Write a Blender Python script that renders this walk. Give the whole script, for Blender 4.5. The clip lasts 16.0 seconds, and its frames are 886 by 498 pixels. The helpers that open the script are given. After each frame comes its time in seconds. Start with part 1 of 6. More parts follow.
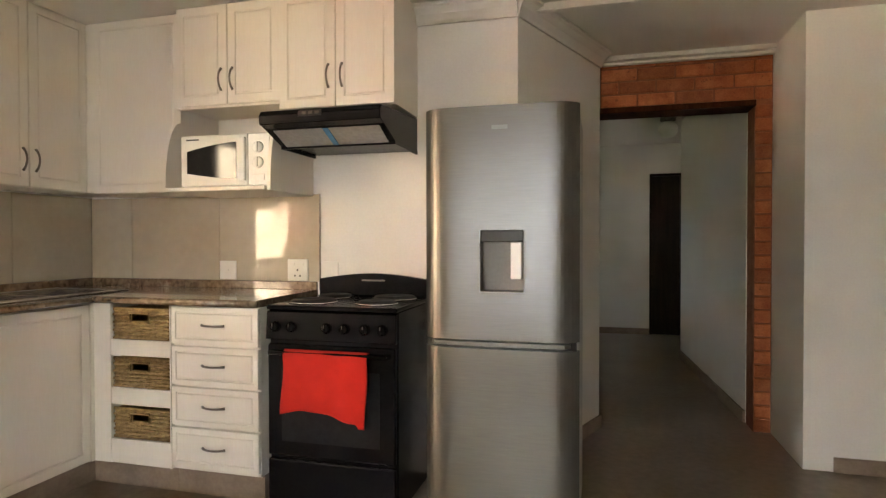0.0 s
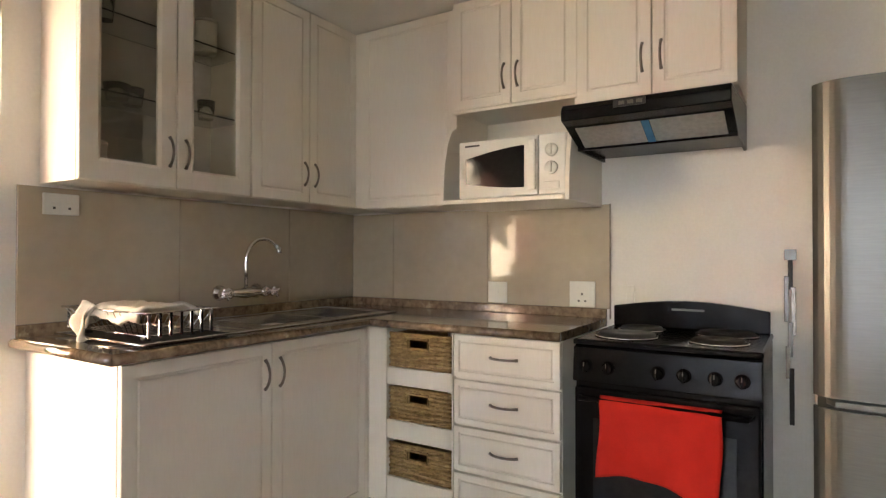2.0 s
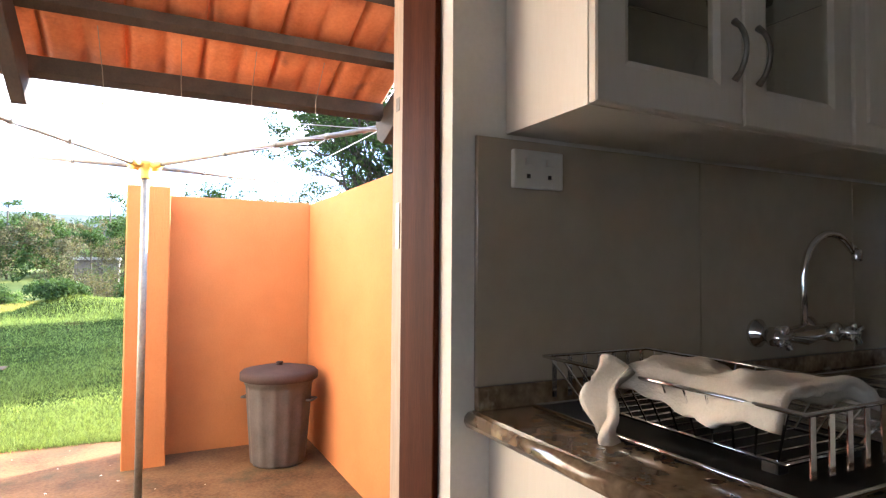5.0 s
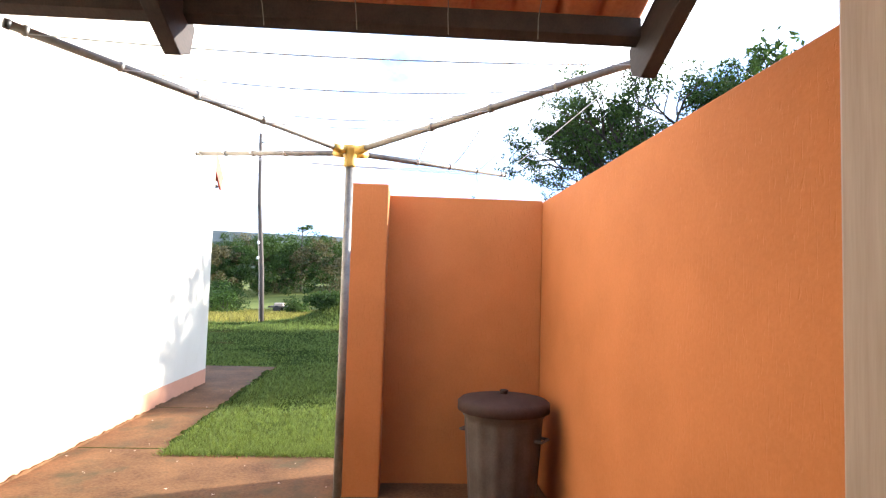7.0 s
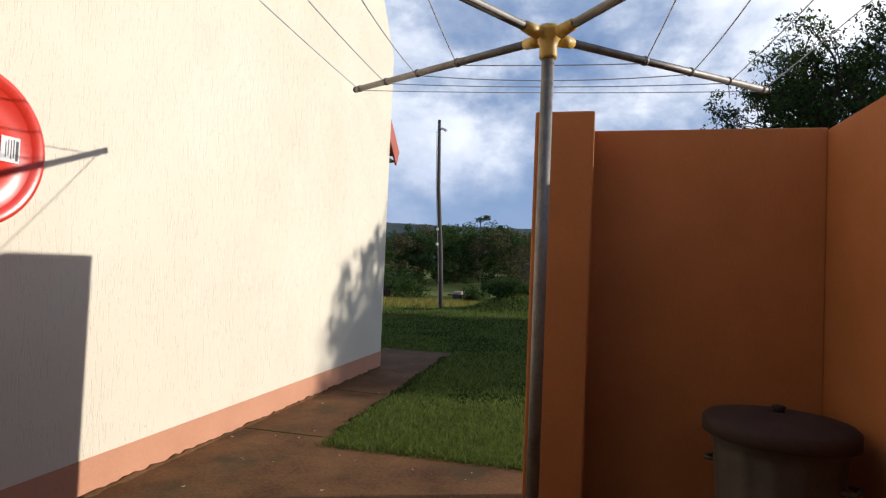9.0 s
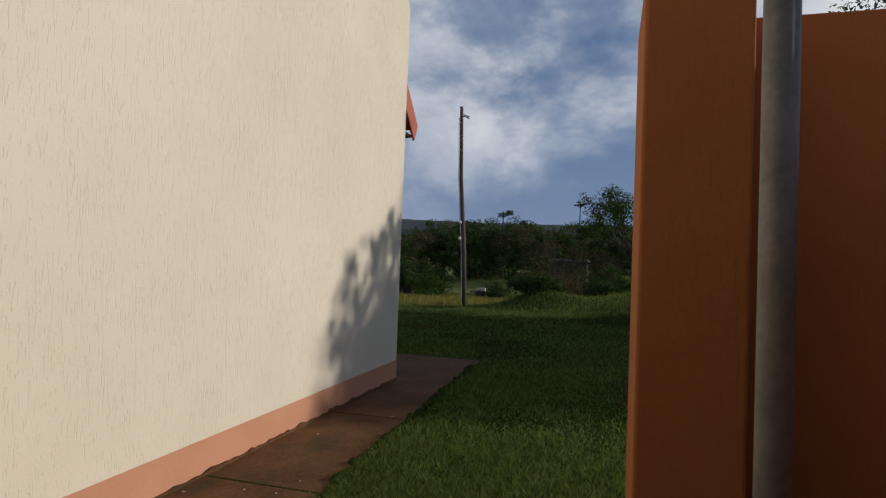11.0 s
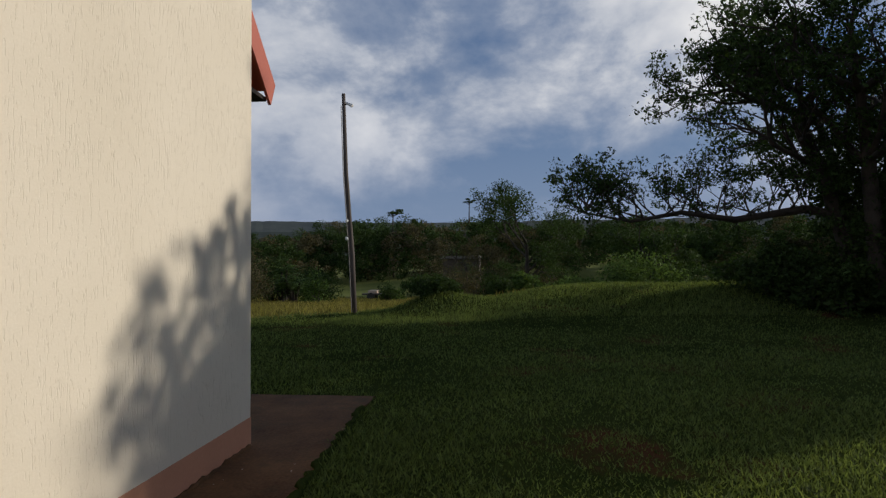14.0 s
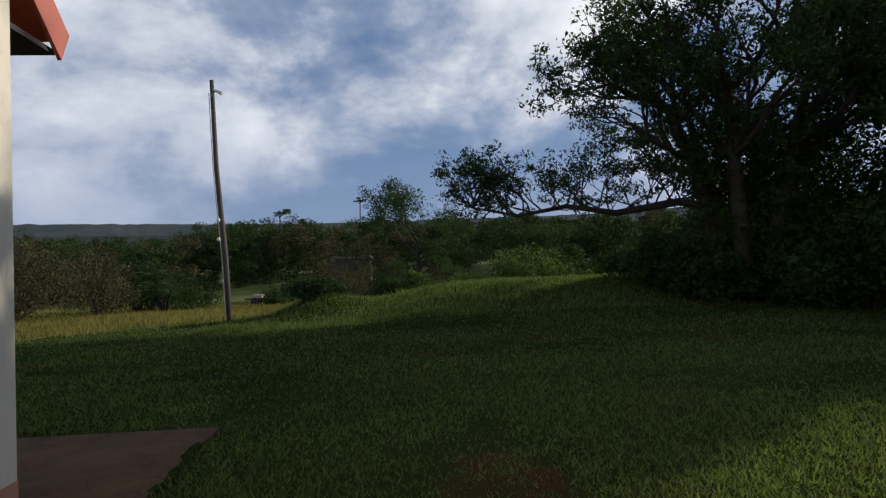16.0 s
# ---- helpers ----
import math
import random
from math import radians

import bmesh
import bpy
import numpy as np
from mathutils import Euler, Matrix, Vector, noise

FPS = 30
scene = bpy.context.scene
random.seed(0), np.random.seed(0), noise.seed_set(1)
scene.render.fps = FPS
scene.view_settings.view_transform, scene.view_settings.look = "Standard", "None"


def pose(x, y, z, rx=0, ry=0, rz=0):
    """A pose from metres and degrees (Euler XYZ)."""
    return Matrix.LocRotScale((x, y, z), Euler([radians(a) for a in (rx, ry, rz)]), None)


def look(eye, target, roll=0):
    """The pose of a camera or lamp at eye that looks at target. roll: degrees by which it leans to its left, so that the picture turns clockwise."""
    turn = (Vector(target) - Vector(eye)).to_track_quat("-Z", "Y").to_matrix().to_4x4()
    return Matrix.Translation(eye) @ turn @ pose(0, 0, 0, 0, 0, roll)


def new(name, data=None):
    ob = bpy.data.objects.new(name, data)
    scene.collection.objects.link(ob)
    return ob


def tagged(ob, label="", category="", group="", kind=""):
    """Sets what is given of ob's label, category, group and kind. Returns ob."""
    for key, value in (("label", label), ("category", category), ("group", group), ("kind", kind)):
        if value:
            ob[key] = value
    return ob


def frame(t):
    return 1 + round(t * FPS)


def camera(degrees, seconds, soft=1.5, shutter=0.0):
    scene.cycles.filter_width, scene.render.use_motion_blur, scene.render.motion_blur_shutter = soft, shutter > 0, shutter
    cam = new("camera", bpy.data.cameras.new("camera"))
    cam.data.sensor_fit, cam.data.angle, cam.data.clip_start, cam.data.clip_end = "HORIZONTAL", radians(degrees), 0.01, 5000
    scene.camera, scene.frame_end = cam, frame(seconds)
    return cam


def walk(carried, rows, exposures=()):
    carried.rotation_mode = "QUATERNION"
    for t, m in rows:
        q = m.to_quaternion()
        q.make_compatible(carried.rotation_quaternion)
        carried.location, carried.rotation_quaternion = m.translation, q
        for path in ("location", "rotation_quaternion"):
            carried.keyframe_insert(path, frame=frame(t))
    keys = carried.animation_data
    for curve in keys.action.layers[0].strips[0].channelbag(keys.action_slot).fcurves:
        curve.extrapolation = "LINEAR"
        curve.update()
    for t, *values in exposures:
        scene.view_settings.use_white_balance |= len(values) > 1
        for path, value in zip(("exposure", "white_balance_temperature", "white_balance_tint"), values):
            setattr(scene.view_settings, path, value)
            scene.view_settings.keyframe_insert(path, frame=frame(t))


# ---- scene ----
cam = camera(74.0, 16.0, soft=1.3)
PATH = [
    (0, (0.218, 0.325, 1.161), (-0.298, 2.258, 1.13), -0.1),
    (0.4, (0.084, 0.301, 1.154), (-0.535, 2.203, 1.133), -0.1),
    (0.5, (0.06, 0.389, 1.161), (-0.599, 2.277, 1.149), 0.0),
    (1, (-0.083, 0.46, 1.162), (-0.867, 2.299, 1.17), 0.0),
    (1.5, (-0.239, 0.509, 1.163), (-1.177, 2.276, 1.176), 0.0),
    (2, (-0.448, 0.561, 1.173), (-1.51, 2.256, 1.197), 0.1),
    (2.5, (-0.605, 0.623, 1.167), (-1.824, 2.209, 1.197), 0.2),
    (3, (-0.81, 0.697, 1.183), (-2.185, 2.149, 1.218), 0.4),
    (3.5, (-1.006, 0.774, 1.187), (-2.53, 2.069, 1.222), 0.3),
    (4, (-1.251, 0.839, 1.167), (-2.895, 1.976, 1.215), 0.2),
    (4.5, (-1.49, 0.875, 1.165), (-3.207, 1.9, 1.221), 0.3),
    (5, (-1.716, 0.913, 1.16), (-3.502, 1.81, 1.225), 0.4),
    (5.2, (-1.828, 0.945, 1.167), (-3.649, 1.77, 1.239), 0.7),
    (7.3, (-2.949, 1.269, 1.054), (-4.945, 1.272, 1.179), 1.7),
    (7.5, (-3.094, 1.252, 1.039), (-5.089, 1.183, 1.166), 1.8),
    (8, (-3.361, 1.213, 1.018), (-5.341, 0.963, 1.135), 2.1),
    (8.3, (-3.525, 1.175, 0.995), (-5.492, 0.831, 1.107), 2.2),
    (8.5, (-3.624, 1.145, 0.975), (-5.583, 0.753, 1.077), 2.4),
    (9, (-3.908, 1.063, 0.906), (-5.849, 0.587, 0.976), 2.4),
    (9.5, (-4.273, 0.973, 0.84), (-6.2, 0.439, 0.903), 2.4),
    (9.7, (-4.404, 0.95, 0.835), (-6.324, 0.394, 0.893), 2.4),
    (12, (-5.949, 0.384, 0.89), (-7.883, -0.125, 0.938), 1.3),
    (12.5, (-6.256, 0.293, 0.904), (-8.205, -0.151, 0.954), 1.1),
    (13, (-6.637, 0.262, 0.902), (-8.604, -0.097, 0.957), 0.6),
    (13.5, (-6.971, 0.271, 0.914), (-8.952, -0.003, 0.972), 0.1),
    (14, (-7.31, 0.251, 0.929), (-9.301, 0.068, 0.989), -0.4),
    (14.5, (-7.564, 0.258, 0.945), (-9.562, 0.192, 1.006), -0.8),
    (15, (-7.803, 0.323, 0.948), (-9.802, 0.355, 1.01), -1.2),
    (15.5, (-8.061, 0.419, 0.946), (-10.057, 0.528, 1.008), -1.4),
    (16, (-8.302, 0.477, 0.898), (-10.293, 0.654, 0.949), -2.0),
]
EXPOSURES = [(0.0, 5.35, 7300, 10), (1.5, 5.2, 7000, 10), (2.5, 4.8, 6650, 10), (3.5, 4.25, 6350, 10), (4.5, 3.75, 6050, 10), (5.2, 3.5, 5900, 10), (7.3, 1.8, 6100, 10), (8.0, 0.88, 6350, 10),
             (9.0, -0.08, 6150, 10), (9.7, -0.4, 6000, 10), (12.0, -1.0, 6500, 10), (14.0, -0.78, 6450, 10), (16.0, -0.5, 6300, 10)]
walk(cam, [(t, look(eye, target, roll)) for t, eye, target, roll in PATH], EXPOSURES)

# ---- light ----
SUN_TO = Vector((-0.406, 1.0, 0.366)).normalized()          # towards the sun
SUN_EL = math.asin(SUN_TO.z)
SUN_AZ = math.atan2(SUN_TO.x, SUN_TO.y)                   # from +y towards +x
GROUND = -0.555                                           # yard level; the kitchen floor is 0


def build_world():
    w = bpy.data.worlds.new("world")
    scene.world = w
    w.use_nodes = True
    nt = w.node_tree
    nt.nodes.clear()
    N, L = nt.nodes.new, nt.links.new
    out, bg, sky = N("ShaderNodeOutputWorld"), N("ShaderNodeBackground"), N("ShaderNodeTexSky")
    sky.sky_type, sky.sun_disc = "NISHITA", False
    sky.sun_elevation, sky.sun_rotation = SUN_EL, SUN_AZ
    sky.air_density, sky.dust_density, sky.ozone_density = 1.0, 0.15, 2.2
    tc, mp = N("ShaderNodeTexCoord"), N("ShaderNodeMapping")
    mp.inputs["Scale"].default_value = (1.8, 1.8, 2.9)
    mp.inputs["Rotation"].default_value = (0.1, 0.05, 0.4)
    n1, n2 = N("ShaderNodeTexNoise"), N("ShaderNodeTexNoise")
    n1.inputs["Scale"].default_value, n1.inputs["Detail"].default_value, n1.inputs["Roughness"].default_value = 2.1, 12, 0.57
    n1.inputs["Distortion"].default_value = 0.15
    n2.inputs["Scale"].default_value, n2.inputs["Detail"].default_value = 0.7, 3
    add = N("ShaderNodeMath")
    add.operation = "ADD"
    ramp = N("ShaderNodeValToRGB")
    ramp.color_ramp.elements[0].position, ramp.color_ramp.elements[1].position = 0.385, 0.51
    half = N("ShaderNodeMath")
    half.operation, half.inputs[1].default_value = "MULTIPLY", 0.5
    mix = N("ShaderNodeMixRGB")
    shade = N("ShaderNodeValToRGB")
    shade.color_ramp.elements[0].position, shade.color_ramp.elements[0].color = 0.40, CLOUD_LOW
    shade.color_ramp.elements[1].position, shade.color_ramp.elements[1].color = 0.66, CLOUD
    L(n1.outputs["Fac"], shade.inputs[0])
    L(shade.outputs[0], mix.inputs[2])
    L(tc.outputs["Generated"], mp.inputs["Vector"])
    L(mp.outputs[0], n1.inputs["Vector"])
    L(mp.outputs[0], n2.inputs["Vector"])
    L(n1.outputs["Fac"], add.inputs[0])
    L(n2.outputs["Fac"], add.inputs[1])
    L(add.outputs[0], half.inputs[0])
    L(half.outputs[0], ramp.inputs[0])
    # cloud thins towards the zenith
    zen, thin, cover = N("ShaderNodeSeparateXYZ"), N("ShaderNodeMapRange"), N("ShaderNodeMath")
    thin.inputs["From Min"].default_value, thin.inputs["From Max"].default_value = 0.42, 0.75
    thin.inputs["To Min"].default_value, thin.inputs["To Max"].default_value = 1.0, 0.12
    cover.operation = "MULTIPLY"
    L(tc.outputs["Generated"], zen.inputs[0])
    L(zen.outputs["Z"], thin.inputs["Value"])
    L(ramp.outputs[0], cover.inputs[0])
    L(thin.outputs[0], cover.inputs[1])
    L(cover.outputs[0], mix.inputs[0])
    blue = N("ShaderNodeMixRGB")
    blue.inputs[0].default_value, blue.inputs[2].default_value = 0.5, (2.4, 4.3, 8.6, 1)
    L(sky.outputs[0], blue.inputs[1])
    L(blue.outputs[0], mix.inputs[1])
    # grey-blue bank of haze low over the land
    sep, low, haze = N("ShaderNodeSeparateXYZ"), N("ShaderNodeMapRange"), N("ShaderNodeMixRGB")
    low.inputs["From Min"].default_value, low.inputs["From Max"].default_value = 0.0, 0.30
    low.inputs["To Min"].default_value, low.inputs["To Max"].default_value = 1.0, 0.0
    haze.inputs[2].default_value = HAZE
    L(tc.outputs["Generated"], sep.inputs[0])
    L(sep.outputs["Z"], low.inputs["Value"])
    L(low.outputs[0], haze.inputs[0])
    L(mix.outputs[0], haze.inputs[1])
    L(haze.outputs[0], bg.inputs[0])
    bg.inputs[1].default_value = SKY
    L(bg.outputs[0], out.inputs[0])


CLOUD_LOW, CLOUD = (6.8, 7.8, 9.8, 1), (17.0, 16.9, 17.0, 1)
HAZE = (4.3, 5.7, 8.6, 1)
SKY = 0.080
build_world()
sun = new("sun", bpy.data.lights.new("sun", "SUN"))
sun.data.energy, sun.data.angle, sun.data.color = 5.0, radians(0.53), (1.0, 0.91, 0.79)
sun.matrix_world = look(SUN_TO * 40, (0, 0, 0))


def area_lamp(name, eye, target, sx, sy, watts, colour):
    lamp = new(name, bpy.data.lights.new(name, "AREA"))
    lamp.data.shape, lamp.data.size, lamp.data.size_y, lamp.data.energy, lamp.data.color = "RECTANGLE", sx, sy, watts, colour
    lamp.matrix_world = look(eye, target)
    return lamp


# warm fill standing in for daylight, at an unseen window assumed behind the walker
area_lamp("assumed_window_fill", (-0.4, -3.03, 1.45), (0.0, 2, 1.3), 2.2, 1.1, 0.70, (1.0, 0.82, 0.58))


# ---- materials ----
def ramp_between(nt, fac, c0, c1, p0=0.35, p1=0.65):
    r = nt.nodes.new("ShaderNodeValToRGB")
    r.color_ramp.elements[0].position, r.color_ramp.elements[0].color = p0, (*c0, 1)
    r.color_ramp.elements[1].position, r.color_ramp.elements[1].color = p1, (*c1, 1)
    nt.links.new(fac, r.inputs[0])
    return r.outputs[0]


def noise_node(nt, vec, scale, detail=5, rough=0.55):
    n = nt.nodes.new("ShaderNodeTexNoise")
    n.inputs["Scale"].default_value, n.inputs["Detail"].default_value, n.inputs["Roughness"].default_value = scale, detail, rough
    nt.links.new(vec, n.inputs["Vector"])
    return n.outputs["Fac"]


def paint(name, c0, c1, rough=0.5, metal=0.0, coarse=3.0, fine=60.0, stretch=(1, 1, 1), bump=0.15, bump_scale=None,
          bump_dist=0.002, coat=0.0, random=0.0, spec=0.5, grain=0.35, stains=None):
    """A surface whose colour wanders between c0 and c1 at two scales, with fine relief. random: by how much single pieces differ."""
    m = bpy.data.materials.new(name)
    m.use_nodes = True
    nt = m.node_tree
    p = nt.nodes["Principled BSDF"]
    geo, mp = nt.nodes.new("ShaderNodeNewGeometry"), nt.nodes.new("ShaderNodeMapping")
    mp.inputs["Scale"].default_value = stretch
    nt.links.new(geo.outputs["Position"], mp.inputs["Vector"])
    a, b = noise_node(nt, mp.outputs[0], coarse), noise_node(nt, mp.outputs[0], fine, 3)
    mixed = nt.nodes.new("ShaderNodeMix")
    mixed.inputs[0].default_value = grain
    nt.links.new(a, mixed.inputs[2])
    nt.links.new(b, mixed.inputs[3])
    col = ramp_between(nt, mixed.outputs[0], c0, c1)
    if random:
        info, hsv = nt.nodes.new("ShaderNodeObjectInfo"), nt.nodes.new("ShaderNodeHueSaturation")
        mr = nt.nodes.new("ShaderNodeMapRange")
        mr.inputs["To Min"].default_value, mr.inputs["To Max"].default_value = 1 - random, 1 + random
        nt.links.new(info.outputs["Random"], mr.inputs["Value"])
        nt.links.new(mr.outputs[0], hsv.inputs["Value"])
        nt.links.new(col, hsv.inputs["Color"])
        col = hsv.outputs[0]
    if stains:
        sc, s_scale, s0, s1 = stains
        s = nt.nodes.new("ShaderNodeMix")
        s.data_type = "RGBA"
        k = noise_node(nt, geo.outputs["Position"], s_scale, 6, 0.65)
        f = ramp_between(nt, k, (0, 0, 0), (1, 1, 1), s0, s1)
        nt.links.new(f, s.inputs[0])
        nt.links.new(col, s.inputs[6])
        s.inputs[7].default_value = (*sc, 1)
        col = s.outputs[2]
    nt.links.new(col, p.inputs["Base Color"])
    p.inputs["Roughness"].default_value, p.inputs["Metallic"].default_value = rough, metal
    p.inputs["Specular IOR Level"].default_value = spec
    p.inputs["Coat Weight"].default_value, p.inputs["Coat Roughness"].default_value = coat, 0.03
    if bump:
        bn = nt.nodes.new("ShaderNodeBump")
        bn.inputs["Strength"].default_value, bn.inputs["Distance"].default_value = bump, bump_dist
        nt.links.new(b if bump_scale is None else noise_node(nt, mp.outputs[0], bump_scale, 4), bn.inputs["Height"])
        nt.links.new(bn.outputs[0], p.inputs["Normal"])
    return m


def clear_glass(name, tint=(0.95, 0.97, 0.96), rough=0.0):
    m = bpy.data.materials.new(name)
    m.use_nodes = True
    p = m.node_tree.nodes["Principled BSDF"]
    p.inputs["Base Color"].default_value = (*tint, 1)
    p.inputs["Transmission Weight"].default_value, p.inputs["Roughness"].default_value, p.inputs["IOR"].default_value = 1.0, rough, 1.45
    return m


def leaf_paint(name, c0, c1, through_light=0.25):
    m = paint(name, c0, c1, rough=0.7, coarse=0.35, fine=9.0, bump=0, grain=0.6, spec=0.12)
    p = m.node_tree.nodes["Principled BSDF"]
    p.inputs["Transmission Weight"].default_value = 0.0
    p.inputs["Subsurface Weight"].default_value = 0.0
    tr, ad, out = m.node_tree.nodes.new("ShaderNodeBsdfTranslucent"), m.node_tree.nodes.new("ShaderNodeMixShader"), m.node_tree.nodes["Material Output"]
    # single leaves differ from one another
    nt = m.node_tree
    geo, mr = nt.nodes.new("ShaderNodeNewGeometry"), nt.nodes.new("ShaderNodeMapRange")
    mr.inputs["To Min"].default_value, mr.inputs["To Max"].default_value = 0.45, 1.6
    nt.links.new(geo.outputs["Random Per Island"], mr.inputs["Value"])
    for socket, source in ((p.inputs["Base Color"], p.inputs["Base Color"].links[0].from_socket), (tr.inputs[0], None)):
        hsv = nt.nodes.new("ShaderNodeHueSaturation")
        nt.links.new(mr.outputs[0], hsv.inputs["Value"])
        if source is None:
            hsv.inputs["Color"].default_value = (c1[0] * 1.15, c1[1] * 1.15, c1[2] * 0.6, 1)
        else:
            nt.links.new(source, hsv.inputs["Color"])
        nt.links.new(hsv.outputs[0], socket)
    ad.inputs[0].default_value = through_light
    m.node_tree.links.new(p.outputs[0], ad.inputs[1])
    m.node_tree.links.new(tr.outputs[0], ad.inputs[2])
    m.node_tree.links.new(ad.outputs[0], out.inputs[0])
    return m


def scratch(m, scale, low, high, strength, dist):
    """Upright scratch marks dragged into a plaster coat."""
    nt = m.node_tree
    p = nt.nodes["Principled BSDF"]
    geo, mp = nt.nodes.new("ShaderNodeNewGeometry"), nt.nodes.new("ShaderNodeMapping")
    mp.inputs["Scale"].default_value = (1.0, 1.0, 0.13)
    nt.links.new(geo.outputs["Position"], mp.inputs["Vector"])
    k = noise_node(nt, mp.outputs[0], scale, 2, 0.5)
    patch = noise_node(nt, geo.outputs["Position"], 2.2, 3)
    ad = nt.nodes.new("ShaderNodeMath")
    ad.operation, ad.inputs[1].default_value = "MULTIPLY_ADD", 0.25
    nt.links.new(patch, ad.inputs[0])
    nt.links.new(k, ad.inputs[2])
    h = ramp_between(nt, ad.outputs[0], (1, 1, 1), (0, 0, 0), low, high)
    bn = nt.nodes.new("ShaderNodeBump")
    bn.inputs["Strength"].default_value, bn.inputs["Distance"].default_value = strength, dist
    nt.links.new(h, bn.inputs["Height"])
    old = p.inputs["Normal"].links
    if old:
        nt.links.new(old[0].from_socket, bn.inputs["Normal"])
    nt.links.new(bn.outputs[0], p.inputs["Normal"])


WALL = paint("wall_plaster", (0.72, 0.70, 0.66), (0.80, 0.78, 0.74), 0.75, coarse=1.2, fine=90, bump=0.12)
CEIL = paint("ceiling_board", (0.74, 0.72, 0.68), (0.80, 0.78, 0.74), 0.8, coarse=1.0, fine=60, bump=0.08)
FLOOR = paint("vinyl_floor", (0.14, 0.10, 0.07), (0.24, 0.18, 0.135), 0.32, coarse=2.0, fine=24, stretch=(1, 1, 1), bump=0.05, grain=0.45)
SKIRT = paint("floor_skirting", (0.20, 0.15, 0.11), (0.30, 0.23, 0.17), 0.4, coarse=6, fine=50, bump=0.08)
CAB = paint("cream_cabinet_foil", (0.76, 0.71, 0.62), (0.82, 0.77, 0.69), 0.42, coarse=2, fine=140, stretch=(1, 1, 0.15), bump=0.05)
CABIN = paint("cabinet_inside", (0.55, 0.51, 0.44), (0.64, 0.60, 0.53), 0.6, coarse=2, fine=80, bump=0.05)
STONE = paint("granite_worktop", (0.10, 0.066, 0.040), (0.31, 0.225, 0.140), 0.12, coarse=9, fine=46, bump=0.03, coat=0.5, grain=0.55,
              stains=((0.40, 0.33, 0.23), 14, 0.60, 0.72))
SPLASH = paint("glazed_wall_tile", (0.45, 0.385, 0.295), (0.51, 0.445, 0.345), 0.05, coarse=3, fine=20, bump=0.02, coat=0.0, spec=0.3)
GROUT = paint("grout", (0.26, 0.23, 0.20), (0.34, 0.30, 0.26), 0.85, coarse=20, fine=120)
BLACK = paint("black_enamel", (0.004, 0.004, 0.005), (0.008, 0.008, 0.009), 0.24, coarse=4, fine=80, bump=0.03, coat=0.0, spec=0.12)
BLACKM = paint("black_matt", (0.008, 0.008, 0.008), (0.018, 0.018, 0.018), 0.5, coarse=8, fine=90, bump=0.1)
STEEL = paint("brushed_fridge_steel", (0.115, 0.110, 0.096), (0.145, 0.138, 0.120), 0.36, metal=0.8, coarse=2, fine=240, stretch=(0.05, 1, 1), bump=0.05)
FRSIDE = paint("fridge_side_paint", (0.50, 0.49, 0.47), (0.55, 0.54, 0.52), 0.42, metal=0.3, coarse=2, fine=90, bump=0.05)
CHROME = paint("chrome", (0.75, 0.75, 0.76), (0.82, 0.82, 0.83), 0.08, metal=1.0, coarse=9, fine=60, bump=0.02)
SINKS = paint("sink_steel", (0.52, 0.51, 0.50), (0.62, 0.61, 0.60), 0.24, metal=1.0, coarse=5, fine=220, stretch=(1, 0.1, 1), bump=0.04)
PEWTER = paint("pewter_handle", (0.16, 0.14, 0.12), (0.30, 0.27, 0.23), 0.36, metal=0.9, coarse=30, fine=200, bump=0.1)
WICKER = paint("woven_grass", (0.20, 0.12, 0.045), (0.42, 0.28, 0.12), 0.7, coarse=40, fine=300, bump=0.5)
TOWEL = paint("red_cloth", (0.50, 0.012, 0.008), (0.62, 0.022, 0.012), 0.95, coarse=8, fine=400, bump=0.5, bump_dist=0.003)
CLOTH = paint("white_cloth", (0.62, 0.58, 0.50), (0.74, 0.70, 0.62), 0.95, coarse=12, fine=300, bump=0.5, bump_dist=0.003)
WPLAST = paint("white_plastic", (0.74, 0.73, 0.68), (0.79, 0.78, 0.73), 0.38, coarse=5, fine=90, bump=0.03)
DGLASS = paint("dark_oven_glass", (0.012, 0.012, 0.014), (0.02, 0.02, 0.022), 0.08, coarse=5, fine=50, bump=0, coat=0.0, spec=0.25)
GREYFILT = paint("hood_filter_mesh", (0.45, 0.46, 0.46), (0.60, 0.61, 0.61), 0.4, metal=0.6, coarse=60, fine=600, bump=0.4)
BLUEF = paint("blue_film", (0.05, 0.22, 0.50), (0.08, 0.30, 0.60), 0.4, coarse=20, fine=80)
WOOD = paint("varnished_door_wood", (0.035, 0.009, 0.004), (0.075, 0.021, 0.009), 0.6, coarse=3, fine=40, stretch=(6, 6, 0.5), bump=0.12, spec=0.05)
PALETAN = paint("pale_tan_edge", (0.36, 0.27, 0.20), (0.50, 0.40, 0.31), 0.6, coarse=3, fine=40, stretch=(6, 6, 0.5), bump=0.2)
BEAM = paint("dark_roof_timber", (0.014, 0.009, 0.007), (0.040, 0.026, 0.020), 0.75, coarse=4, fine=40, stretch=(1, 3, 3), bump=0.3)
TILE = paint("clay_roof_tile", (0.36, 0.095, 0.03), (0.56, 0.18, 0.065), 0.75, coarse=5, fine=60, bump=0.3, random=0.22, stains=((0.16, 0.06, 0.035), 7, 0.6, 0.8))
BRICK = paint("orange_face_brick", (0.30, 0.075, 0.022), (0.50, 0.16, 0.055), 0.8, coarse=12, fine=110, bump=0.5, bump_dist=0.004, random=0.25, stains=((0.10, 0.03, 0.015), 30, 0.6, 0.75))
